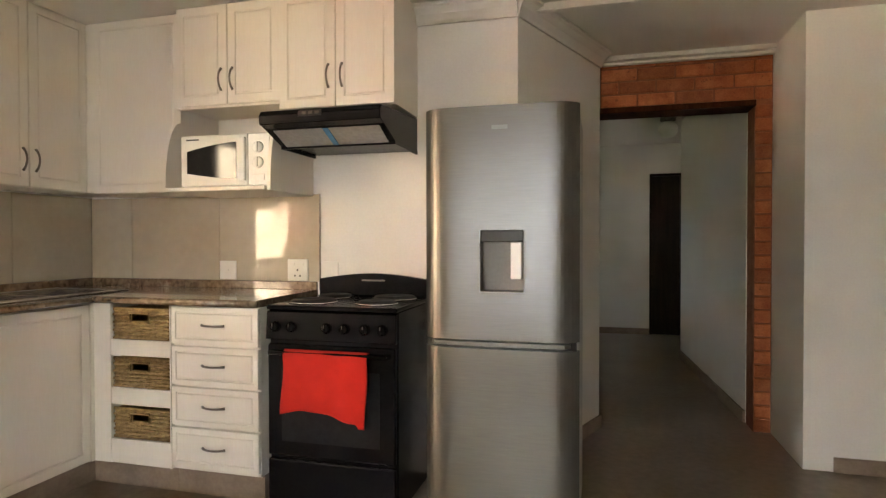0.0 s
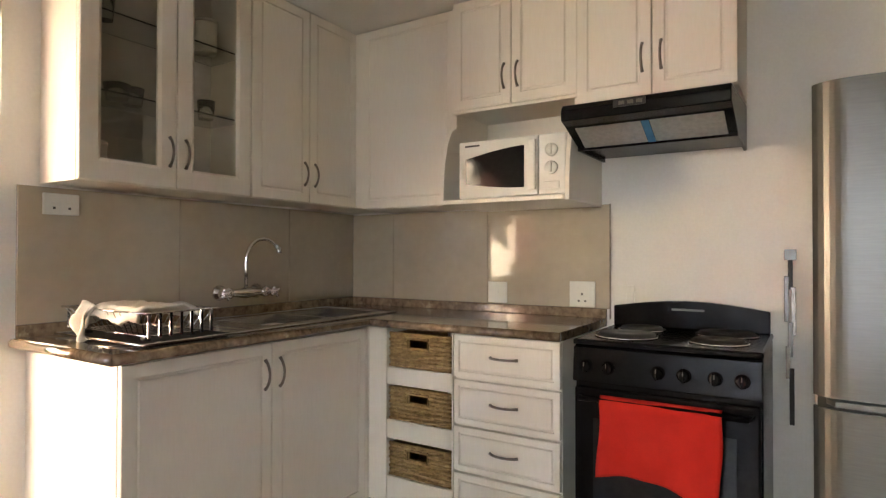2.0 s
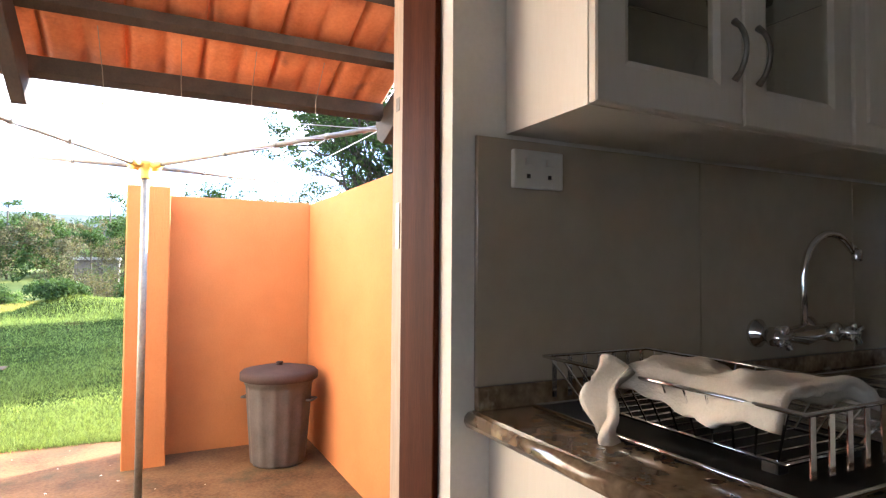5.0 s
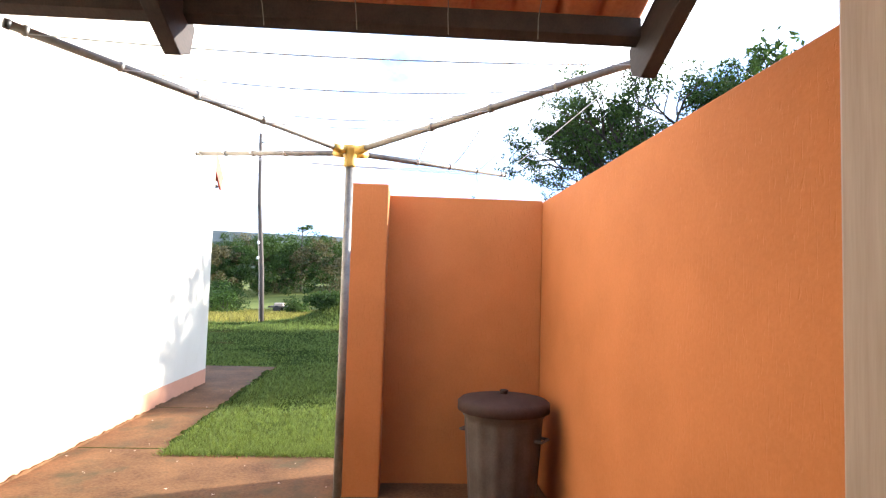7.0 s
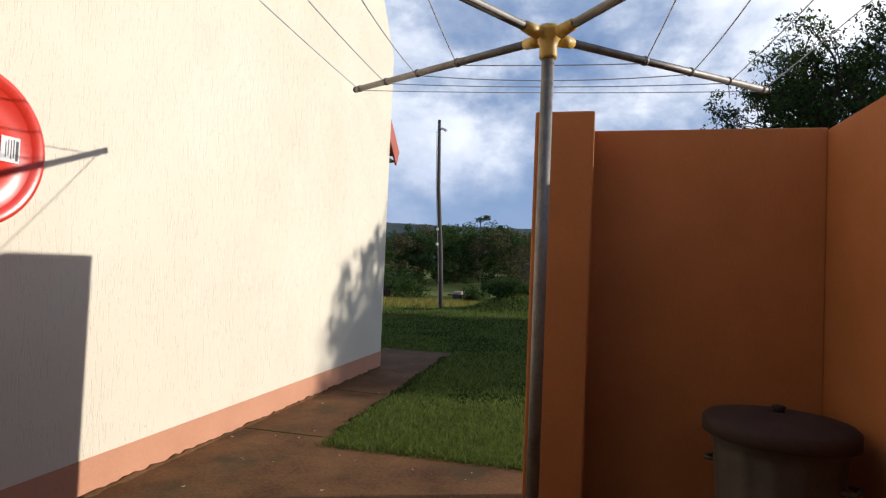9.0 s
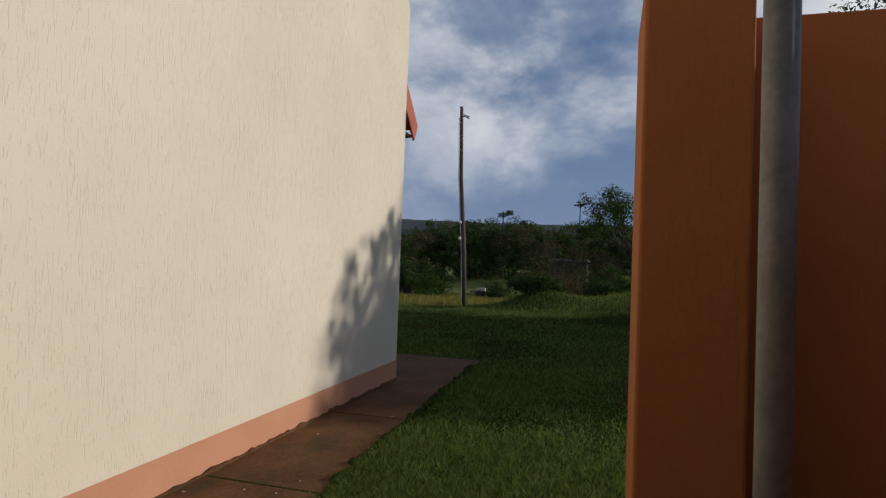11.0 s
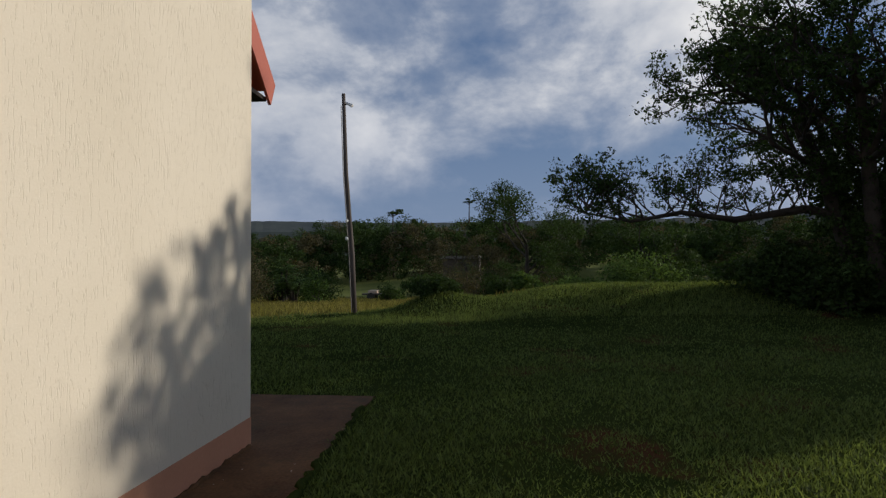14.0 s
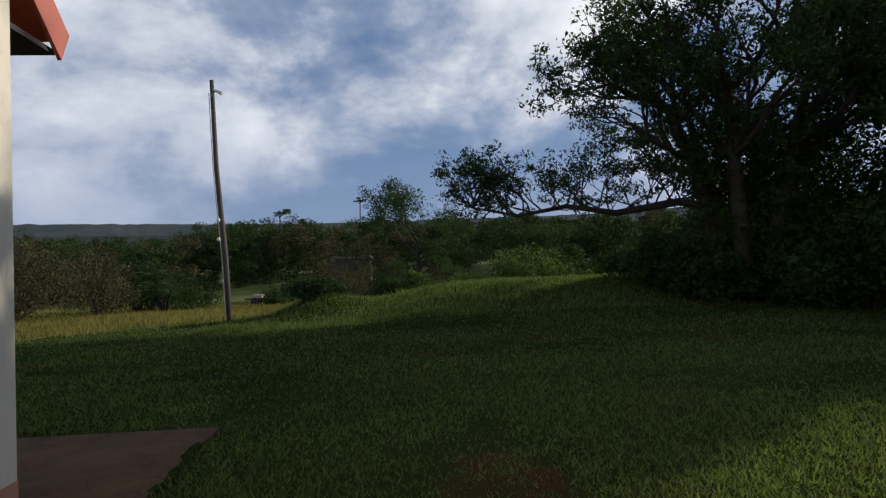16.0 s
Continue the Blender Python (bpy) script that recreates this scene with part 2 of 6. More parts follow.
MORTAR = paint("brown_mortar", (0.22, 0.075, 0.03), (0.32, 0.12, 0.055), 0.9, coarse=20, fine=150, bump=0.5)
ORANGE = paint("orange_scratch_plaster", (0.37, 0.135, 0.042), (0.45, 0.165, 0.055), 0.85, spec=0.2, coarse=1.5, fine=70, bump=0.35, bump_dist=0.003, grain=0.3)
CREAM = paint("cream_scratch_plaster", (0.68, 0.61, 0.48), (0.75, 0.68, 0.55), 0.85, coarse=0.9, fine=70, bump=0.35, bump_dist=0.003, grain=0.3)
PINKBAND = paint("salmon_plinth_paint", (0.50, 0.235, 0.135), (0.58, 0.285, 0.17), 0.8, coarse=2, fine=40, bump=0.35, stains=((0.30, 0.13, 0.07), 3.5, 0.62, 0.8))
REDTRIM = paint("red_oxide_fascia", (0.36, 0.075, 0.04), (0.46, 0.11, 0.06), 0.55, coarse=3, fine=40, bump=0.1)
CONC = paint("stained_concrete", (0.058, 0.026, 0.010), (0.160, 0.080, 0.033), 0.85, spec=0.15, coarse=2.2, fine=38, bump=0.5, bump_dist=0.006, stains=((0.055, 0.040, 0.018), 1.7, 0.52, 0.68))
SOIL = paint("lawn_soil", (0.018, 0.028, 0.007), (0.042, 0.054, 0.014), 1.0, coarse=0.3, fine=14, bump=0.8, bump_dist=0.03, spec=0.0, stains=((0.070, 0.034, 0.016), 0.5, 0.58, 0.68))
GALV = paint("galvanised_tube", (0.15, 0.14, 0.125), (0.25, 0.235, 0.21), 0.55, metal=0.5, coarse=14, fine=90, bump=0.1)
YELLOW = paint("yellow_casting", (0.50, 0.31, 0.05), (0.62, 0.42, 0.09), 0.5, coarse=14, fine=60, bump=0.15)
LINE = paint("plastic_line", (0.35, 0.37, 0.40), (0.5, 0.52, 0.55), 0.5, coarse=9, fine=40, bump=0)
BINP = paint("bin_plastic", (0.050, 0.038, 0.032), (0.085, 0.068, 0.058), 0.7, coarse=6, fine=70, bump=0.15)
BINLID = paint("bin_lid_plastic", (0.032, 0.019, 0.015), (0.055, 0.032, 0.026), 0.8, spec=0.25, coarse=6, fine=70, bump=0.15)
REDREEL = paint("red_reel_paint", (0.60, 0.030, 0.016), (0.68, 0.045, 0.024), 0.3, coarse=8, fine=90, bump=0.06, coat=0.3)
HOSE = paint("faded_hose", (0.42, 0.18, 0.10), (0.56, 0.27, 0.16), 0.6, coarse=12, fine=90, bump=0.1)
POLEW = paint("creosote_pole", (0.045, 0.035, 0.028), (0.10, 0.08, 0.065), 0.8, coarse=4, fine=40, stretch=(4, 4, 0.4), bump=0.4)
BARK = paint("tree_bark", (0.024, 0.019, 0.014), (0.060, 0.048, 0.036), 0.9, coarse=3, fine=22, bump=0.6, bump_dist=0.02)
LEAF = leaf_paint("tree_leaves", (0.018, 0.034, 0.010), (0.048, 0.082, 0.022))
LEAFL = leaf_paint("shrub_leaves", (0.040, 0.078, 0.018), (0.11, 0.17, 0.045))
LEAFO = leaf_paint("dry_shrub_leaves", (0.050, 0.046, 0.024), (0.105, 0.092, 0.048))
GRASS = leaf_paint("grass_blades", (0.044, 0.068, 0.018), (0.136, 0.176, 0.056), 0.42)
FIELD = paint("far_field_grass", (0.09, 0.110, 0.022), (0.17, 0.18, 0.042), 0.95, spec=0.1, coarse=0.12, fine=3, bump=0.5, bump_dist=0.05)
FIELDGRASS = leaf_paint("long_field_grass", (0.125, 0.115, 0.034), (0.225, 0.200, 0.066), 0.45)
DISP = paint("dispenser_plastic", (0.16, 0.155, 0.145), (0.20, 0.195, 0.185), 0.5, coarse=4, fine=80, bump=0.03)
DARKDOOR = paint("dark_hall_door", (0.010, 0.006, 0.004), (0.022, 0.012, 0.008), 0.6, spec=0.1, coarse=3, fine=40, stretch=(6, 6, 0.5), bump=0.1)
GLASS = clear_glass("cabinet_glass")
CUPS = clear_glass("drinking_glass")
STICKER = paint("white_sticker", (0.62, 0.62, 0.62), (0.70, 0.70, 0.70), 0.4, coarse=20, fine=80, bump=0)
INK = paint("dark_print", (0.03, 0.03, 0.035), (0.06, 0.06, 0.06), 0.5, coarse=20, fine=80, bump=0)

scratch(CREAM, 95, 0.73, 0.79, 0.55, 0.005)
scratch(ORANGE, 95, 0.745, 0.80, 0.45, 0.005)


# ---- building helpers ----
def part(name, bm, material, parent=None, label="", smooth=False, kind="", category=""):
    """Links a bmesh, made in world places, as one mesh object under a thing or a part."""
    base = Vector((0, 0, 0))
    o = parent
    while o is not None:
        base += o.location
        o = o.parent
    me = bpy.data.meshes.new(name)
    if parent is not None:
        bmesh.ops.translate(bm, verts=bm.verts, vec=-base)
    bmesh.ops.recalc_face_normals(bm, faces=bm.faces)
    bm.to_mesh(me)
    bm.free()
    if smooth:
        for f in me.polygons:
            f.use_smooth = True
    me.materials.append(material)
    ob = new(name, me)
    ob.parent = parent
    return tagged(ob, label, category, "", kind)


def thing(name, at, label, category, group=""):
    ob = new(name)
    ob.location = at
    return tagged(ob, label, category, group)


def raw(name, verts, faces, material, parent=None, kind="", label="", category="", smooth=False):
    me = bpy.data.meshes.new(name)
    me.from_pydata(verts, [], faces)
    me.materials.append(material)
    if smooth:
        for f in me.polygons:
            f.use_smooth = True
    ob = new(name, me)
    ob.parent = parent
    return tagged(ob, label, category, "", kind)


def slab(bm, x0, x1, y0, y1, z0, z1, bevel=0.0, seg=2):
    """A box between two corners, with rounded edges where bevel is given."""
    made = bmesh.ops.create_cube(bm, size=1.0)["verts"]
    bmesh.ops.scale(bm, vec=(abs(x1 - x0), abs(y1 - y0), abs(z1 - z0)), verts=made)
    bmesh.ops.translate(bm, vec=((x0 + x1) / 2, (y0 + y1) / 2, (z0 + z1) / 2), verts=made)
    if bevel:
        edges = list({e for v in made for e in v.link_edges})
        bmesh.ops.bevel(bm, geom=edges, offset=bevel, segments=seg, affect="EDGES", profile=0.5)
    return bm


def box(x0, x1, y0, y1, z0, z1, bevel=0.0, seg=2):
    return slab(bmesh.new(), x0, x1, y0, y1, z0, z1, bevel, seg)


def boxes(*rows, bevel=0.0):
    bm = bmesh.new()
    for r in rows:
        slab(bm, *r, bevel=bevel)
    return bm


def tube(bm, pts, radius, sides=8, closed=False, cap=True):
    """A round bar along points; radius: one number or one for each point."""
    pts = [Vector(p) for p in pts]
    n = len(pts)
    radii = [radius] * n if isinstance(radius, (int, float)) else radius
    rings, side = [], None
    for i, p in enumerate(pts):
        a, b = (pts[(i - 1) % n], pts[(i + 1) % n]) if closed else (pts[max(i - 1, 0)], pts[min(i + 1, n - 1)])
        d = (b - a).normalized()
        if side is None:
            side = d.orthogonal().normalized()
        side = (side - d * side.dot(d)).normalized()
        up = d.cross(side)
        rings.append([bm.verts.new(p + radii[i] * (math.cos(2 * math.pi * k / sides) * side + math.sin(2 * math.pi * k / sides) * up)) for k in range(sides)])
    for i in range(n if closed else n - 1):
        r0, r1 = rings[i], rings[(i + 1) % n]
        for k in range(sides):
            bm.faces.new((r0[k], r0[(k + 1) % sides], r1[(k + 1) % sides], r1[k]))
    if cap and not closed:
        bm.faces.new(rings[0][::-1])
        bm.faces.new(rings[-1])
    return bm


def lathe(bm, centre, profile, sides=24, axis="z", flute=None):
    """A turned body: profile of (radius, height) pairs, closed at both ends."""
    rings = []
    for r, h in profile:
        ring = []
        for k in range(sides):
            a = 2 * math.pi * k / sides
            rr = r * (1 + (flute(a, h) if flute else 0))
            u, v = rr * math.cos(a), rr * math.sin(a)
            q = {"z": (u, v, h), "y": (u, h, v), "x": (h, u, v)}[axis]
            ring.append(bm.verts.new(Vector(centre) + Vector(q)))
        rings.append(ring)
    for r0, r1 in zip(rings, rings[1:]):
        for k in range(sides):
            bm.faces.new((r0[k], r0[(k + 1) % sides], r1[(k + 1) % sides], r1[k]))
    bm.faces.new(rings[0][::-1])
    bm.faces.new(rings[-1])
    return bm


def prism(pts, axis, h0, h1, bevel=0.0):
    """An outline drawn in a plane, pushed from h0 to h1 along axis."""
    bm = bmesh.new()
    put = {"z": lambda u, v, h: (u, v, h), "y": lambda u, v, h: (u, h, v), "x": lambda u, v, h: (h, u, v)}[axis]
    lo = [bm.verts.new(put(u, v, h0)) for u, v in pts]
    hi = [bm.verts.new(put(u, v, h1)) for u, v in pts]
    bm.faces.new(lo)
    bm.faces.new(hi[::-1])
    for i in range(len(pts)):
        j = (i + 1) % len(pts)
        bm.faces.new((lo[i], hi[i], hi[j], lo[j]))
    if bevel:
        bmesh.ops.bevel(bm, geom=list(bm.edges), offset=bevel, segments=2, affect="EDGES", profile=0.5)
    return bm


def structure(name, bm, material, label, category, smooth=False):
    return part(name, bm, material, None, label, smooth, "structure", category)


# ---- the house: kitchen and hall ----
WX, BY, CEILZ = -2.655, 3.12, 2.30          # sink wall's face, stove wall's face, ceiling
DY0, DY1, DHEAD = 0.47, 1.402, 2.02         # back door opening
structure("floor", boxes((-2.93, 3.6, -3.0, 3.12, -0.12, 0), (-0.2, 3.6, 3.12, 4.33, -0.12, 0), (-0.75, 1.45, 4.33, 8.3, -0.12, 0)), FLOOR,
          "brown mottled vinyl floor, slightly glossy", "floor")
structure("wall_west", boxes((-2.93, WX, DY1, 3.4, -0.6, CEILZ), (-2.93, WX, -3.0, DY0, -0.6, CEILZ), (-2.93, WX, DY0, DY1, DHEAD, CEILZ), (-2.93, WX, -3.0, 3.4, CEILZ, 2.86)), WALL,
          "white plastered kitchen wall with the back door opening", "wall")
structure("wall_north", boxes((WX, -0.16, BY, 3.4, 0, CEILZ)), WALL, "white plastered wall behind the stove and fridge", "wall")
structure("wall_passage_left", prism([(-0.16, 3.12), (0.215, 4.08), (0.215, 4.40), (-0.16, 4.40)], "z", 0, CEILZ), WALL, "white plastered slanted wall beside the fridge", "wall")
structure("wall_passage_right", boxes((1.21, 1.345, 3.645, 4.4, 0, CEILZ), (1.345, 3.6, 3.645, 3.9, 0, CEILZ)), WALL, "white plastered wall corner beside the hall doorway", "wall")
structure("wall_over_doorway", box(0.215, 1.21, 4.20, 4.40, 2.325, CEILZ + 0.06), WALL, "white plaster strip above the brick doorway", "wall")
structure("wall_east", box(3.5, 3.7, -3.0, 3.645, 0, CEILZ), WALL, "white plastered closed wall of the kitchen", "wall")
structure("wall_south", boxes((-2.93, -1.5, -3.0, -2.8, 0, CEILZ), (0.7, 3.7, -3.0, -2.8, 0, CEILZ), (-1.5, 0.7, -3.0, -2.8, 0, 0.9), (-1.5, 0.7, -3.0, -2.8, 2.0, CEILZ)), WALL, "white plastered closing wall with an assumed window", "wall")
structure("ceiling", boxes((-2.93, 3.7, -3.0, 4.4, CEILZ, CEILZ + 0.1), (-0.6, 1.4, 4.4, 8.2, CEILZ + 0.02, CEILZ + 0.12)), CEIL, "white painted ceiling board", "ceiling")
structure("ceiling_trim", boxes((-0.15, 3.5, 3.20, 3.235, CEILZ - 0.035, CEILZ)), CEIL, "white painted ceiling batten", "trim")
structure("cornice", boxes((0.23, 1.21, 4.13, 4.2, CEILZ - 0.03, CEILZ), (0.23, 1.21, 4.165, 4.2, CEILZ - 0.05, CEILZ - 0.03), bevel=0.006), CEIL, "white moulded cornice above the doorway", "trim")
COVE = [(0.0, 0.0), (0.0, -0.085), (0.012, -0.085), (0.018, -0.070), (0.034, -0.042), (0.062, -0.020), (0.078, -0.014), (0.078, 0.0)]
structure("cornice_kitchen", prism([(BY - u, CEILZ + v) for u, v in COVE], "x", -0.656, -0.16), CEIL, "white coved cornice above the fridge", "trim")


def slanted_cornice():
    """The coved cornice along the slanted wall and round its corner."""
    a, b = Vector((-0.16, 3.12, CEILZ)), Vector((0.215, 4.08, CEILZ))
    d = (b - a).normalized()
    n = Vector((d.y, -d.x, 0))
    bm = bmesh.new()
    ends = [[bm.verts.new(q + n * u + Vector((0, 0, v)) - d * k * u) for u, v in COVE] for q, k in ((a, 0.7), (b, 0.0))]
    for i in range(len(COVE)):
        j = (i + 1) % len(COVE)
        bm.faces.new((ends[0][i], ends[0][j], ends[1][j], ends[1][i]))
    bm.faces.new(ends[0][::-1])
    bm.faces.new(ends[1])
    structure("cornice_slanted", bm, CEIL, "white coved cornice on the slanted wall", "trim")


slanted_cornice()
structure("hall_wall_right", prism([(1.108, 4.4), (1.3, 4.4), (1.3, 6.5), (0.985, 6.5)], "z", 0, CEILZ + 0.02), WALL, "white plastered hall wall in shade", "wall")
structure("hall_wall_end", boxes((-0.6, 0.80, 7.9, 8.1, 0, CEILZ + 0.02), (1.18, 1.4, 7.9, 8.1, 0, CEILZ + 0.02), (0.80, 1.18, 7.9, 8.1, 1.96, CEILZ + 0.02)), WALL, "white plastered hall end wall", "wall")
# small gap, out of view, is added to let daylight into the hall
structure("hall_wall_left", boxes((-0.75, -0.6, 4.4, 5.75, 0, CEILZ + 0.02), (-0.75, -0.6, 6.12, 8.1, 0, CEILZ + 0.02), (-0.75, -0.6, 5.75, 6.12, 0, 1.35), (-0.75, -0.6, 5.75, 6.12, 1.55, CEILZ + 0.02), (-0.6, -0.16, 4.25, 4.4, 0, CEILZ + 0.02)), WALL, "white plastered hall wall in shade", "wall")
structure("hall_corner", boxes((1.4, 1.55, 6.0, 8.3, 0, CEILZ + 0.02), (-0.75, 1.4, 8.15, 8.3, 0, CEILZ + 0.02)), WALL, "white plastered hall corner", "wall")
structure("baseboard", boxes((-0.6, 0.8, 7.885, 7.9, 0, 0.075), (1.33, 1.345, 3.66, 4.2, 0, 0.075), (1.345, 3.5, 3.63, 3.645, 0, 0.075), bevel=0.003), SKIRT,
          "brown vinyl skirting along the walls", "baseboard")
structure("baseboard_hall", prism([(1.094, 4.4), (1.108, 4.4), (0.985, 6.5), (0.971, 6.5)], "z", 0, 0.075), SKIRT, "brown vinyl skirting along the hall wall", "baseboard")
structure("baseboard_slanted", prism([(-0.16, 3.12), (-0.146, 3.105), (0.23, 4.075), (0.215, 4.08)], "z", 0, 0.075), SKIRT, "brown vinyl skirting along the slanted wall", "baseboard")

hall_door = thing("door_2", (1.0, 7.95, 0), "dark stained wooden hall door, closed, at the hall's end", "door")
tagged(hall_door, kind="structure")
part("door_leaf", box(0.83, 1.15, 7.93, 7.97, 0.0, 1.93, 0.004), DARKDOOR, hall_door)
for x0, x1, z0, z1 in ((0.80, 0.83, 0, 1.96), (1.15, 1.18, 0, 1.96), (0.83, 1.15, 1.93, 1.96)):
    part("door_frame", box(x0, x1, 7.89, 7.99, z0, z1, 0.004), DARKDOOR, hall_door)
lamp = thing("ceiling_light", (0.83, 6.2, CEILZ + 0.02), "white glass dome ceiling light, switched off, in the hall", "ceiling light")
part("lamp_base", lathe(bmesh.new(), (0.83, 6.2, CEILZ - 0.01), [(0.06, 0.03), (0.07, 0.02), (0.07, -0.02), (0.05, -0.03)]), PEWTER, lamp, "", True)
part("shade", lathe(bmesh.new(), (0.83, 6.2, CEILZ - 0.13), [(0.01, -0.06), (0.06, -0.045), (0.09, 0.0), (0.085, 0.05), (0.05, 0.09)]), WPLAST, lamp, "", True)

# back door: frame only, the leaf stands out of view
door = thing("door_1", (-2.79, 0.94, 0), "dark varnished timber frame of the open back door", "door")
tagged(door, kind="structure")
part("jamb", boxes((-2.86, -2.70, 1.388, 1.401, 0, 1.985), bevel=0.003), WOOD, door)
part("jamb", boxes((-2.86, -2.665, 0.471, 0.497, 0, 1.985), bevel=0.003), WOOD, door)
part("head", box(-2.86, -2.665, 0.497, 1.388, 1.955, 2.019, 0.003), WOOD, door)
part("rebate_strip", box(-2.925, -2.861, 1.394, 1.401, 0, 2.0, 0.002), PALETAN, door, "pale tan outer edge of the jamb")
part("rebate_strip", box(-2.925, -2.861, 0.471, 0.489, 0, 2.0, 0.003), PALETAN, door, "pale tan outer edge of the jamb")
part("threshold", box(-2.98, WX, 0.497, 1.375, -0.03, 0.012, 0.004), WOOD, door, "worn timber door sill")
part("strike_plate", box(-2.90, -2.88, 1.392, 1.394, 1.20, 1.30, 0.001), PEWTER, door)
for z in (0.62, 1.5):
    part("screw_plate", box(-2.905, -2.885, 1.392, 1.394, z, z + 0.03, 0.001), PEWTER, door)


def window_unit(name, x0, x1, y0, y1, z0, z1):
    w = thing(name, ((x0 + x1) / 2, (y0 + y1) / 2, z0), "unseen timber window of three panes, assumed as the kitchen's light source", "window")
    tagged(w, kind="structure")
    n = 3
    part("window_frame", boxes((x0, x1, y0, y1, z0, z0 + 0.06), (x0, x1, y0, y1, z1 - 0.06, z1), *[(x0 + (x1 - x0 - 0.05) * i / n, x0 + (x1 - x0 - 0.05) * i / n + 0.05, y0 + 0.004, y1 - 0.004, z0 + 0.06, z1 - 0.06) for i in range(n + 1)]), WOOD, w)
    for i in range(n):
        a = x0 + (x1 - x0 - 0.05) * i / n + 0.05
        g = part("pane", box(a, x0 + (x1 - x0 - 0.05) * (i + 1) / n, y0 + 0.03, y0 + 0.036, z0 + 0.06, z1 - 0.06), GLASS, w)
        g.visible_shadow = False


# assumed window, out of view, for the kitchen's fill lamp
window_unit("assumed_window", -1.5, 0.7, -2.94, -2.86, 0.9, 2.0)


# ---- kitchen units ----
def routed(x0, x1, y0, y1, z0, z1, axis, border, width):
    """A panel in one piece with a routed groove round a raised field; it looks along axis."""
    bm = box(x0, x1, y0, y1, z0, z1)
    aim = Vector((1, 0, 0)) if axis == "x" else Vector((0, -1, 0))
    bm.normal_update()
    face = max(bm.faces, key=lambda f: f.normal.dot(aim))
    for thick, deep in ((0.003, 0.0), (border, 0.0), (0.004, -0.005), (width * 0.6, 0.0), (0.006, 0.005)):
        if thick == 0.003:
            bmesh.ops.inset_region(bm, faces=[face], thickness=thick, depth=0.0025)
        else:
            bmesh.ops.inset_region(bm, faces=[face], thickness=thick, depth=deep)
    return bm


def ring_frame(u0, u1, v0, v1, bu, bv, face, axis, t):
    """A door frame round one pane, in one piece."""
    bm = bmesh.new()
    loops = []
    for a0, a1, c0, c1, d in ((u0, u1, v0, v1, t), (u0, u1, v0, v1, 0.003), (u0 + 0.003, u1 - 0.003, v0 + 0.003, v1 - 0.003, 0.0),
                              (u0 + bu - 0.012, u1 - bu + 0.012, v0 + bv - 0.012, v1 - bv + 0.012, 0.0), (u0 + bu, u1 - bu, v0 + bv, v1 - bv, 0.006), (u0 + bu, u1 - bu, v0 + bv, v1 - bv, t)):
        pts = ((a0, c0), (a1, c0), (a1, c1), (a0, c1))
        loops.append([bm.verts.new((face - d, u, v) if axis == "x" else (u, face + d, v)) for u, v in pts])
    for k in range(len(loops)):
        p, q = loops[k], loops[(k + 1) % len(loops)]
        for n in range(4):
            bm.faces.new((p[n], p[(n + 1) % 4], q[(n + 1) % 4], q[n]))
    return bm


def framed_door(name, parent, x0, x1, z0, z1, face, axis, glass=False, t=0.018):
    """A cabinet door with a routed border; face: the plane of its front, axis: which way it looks ('x' or '-y')."""
    b, w = 0.055, 0.013

    def at(u0, u1, d0, d1, v0, v1, bev=0.0):
        return (face - d1, face - d0, u0, u1, v0, v1) if axis == "x" else (u0, u1, face + d0, face + d1, v0, v1)
    if glass:
        bm = ring_frame(x0, x1, z0, z1, 0.07, 0.075, face, axis, t)
    else:
        bm = routed(*at(x0, x1, 0, t, z0, z1), axis, b, w)
    d = part(name, bm, CAB, parent)
    if glass:
        part("pane", box(*at(x0 + 0.066, x1 - 0.066, 0.007, 0.011, z0 + 0.07, z1 - 0.07)), GLASS, d, "clear glass pane").visible_shadow = False
    return d


def bow_handle(parent, u, v, face, axis, upright=True, length=0.105):
    """A bowed pewter pull."""
    bm = bmesh.new()
    pts, rad = [], []
    for i in range(9):
        s = i / 8
        along, out = (s - 0.5) * length, 0.006 + 0.024 * math.sin(math.pi * s) ** 0.7
        pos = (u, v + along) if upright else (u + along, v)
        pts.append((face + out, pos[0], pos[1]) if axis == "x" else (pos[0], face - out, pos[1]))
        rad.append(0.0065 if i in (0, 8) else 0.0045 + 0.0015 * abs(s - 0.5))
    tube(bm, pts, rad, 8)
    return part("handle", bm, PEWTER, parent, "bowed pewter handle", True)


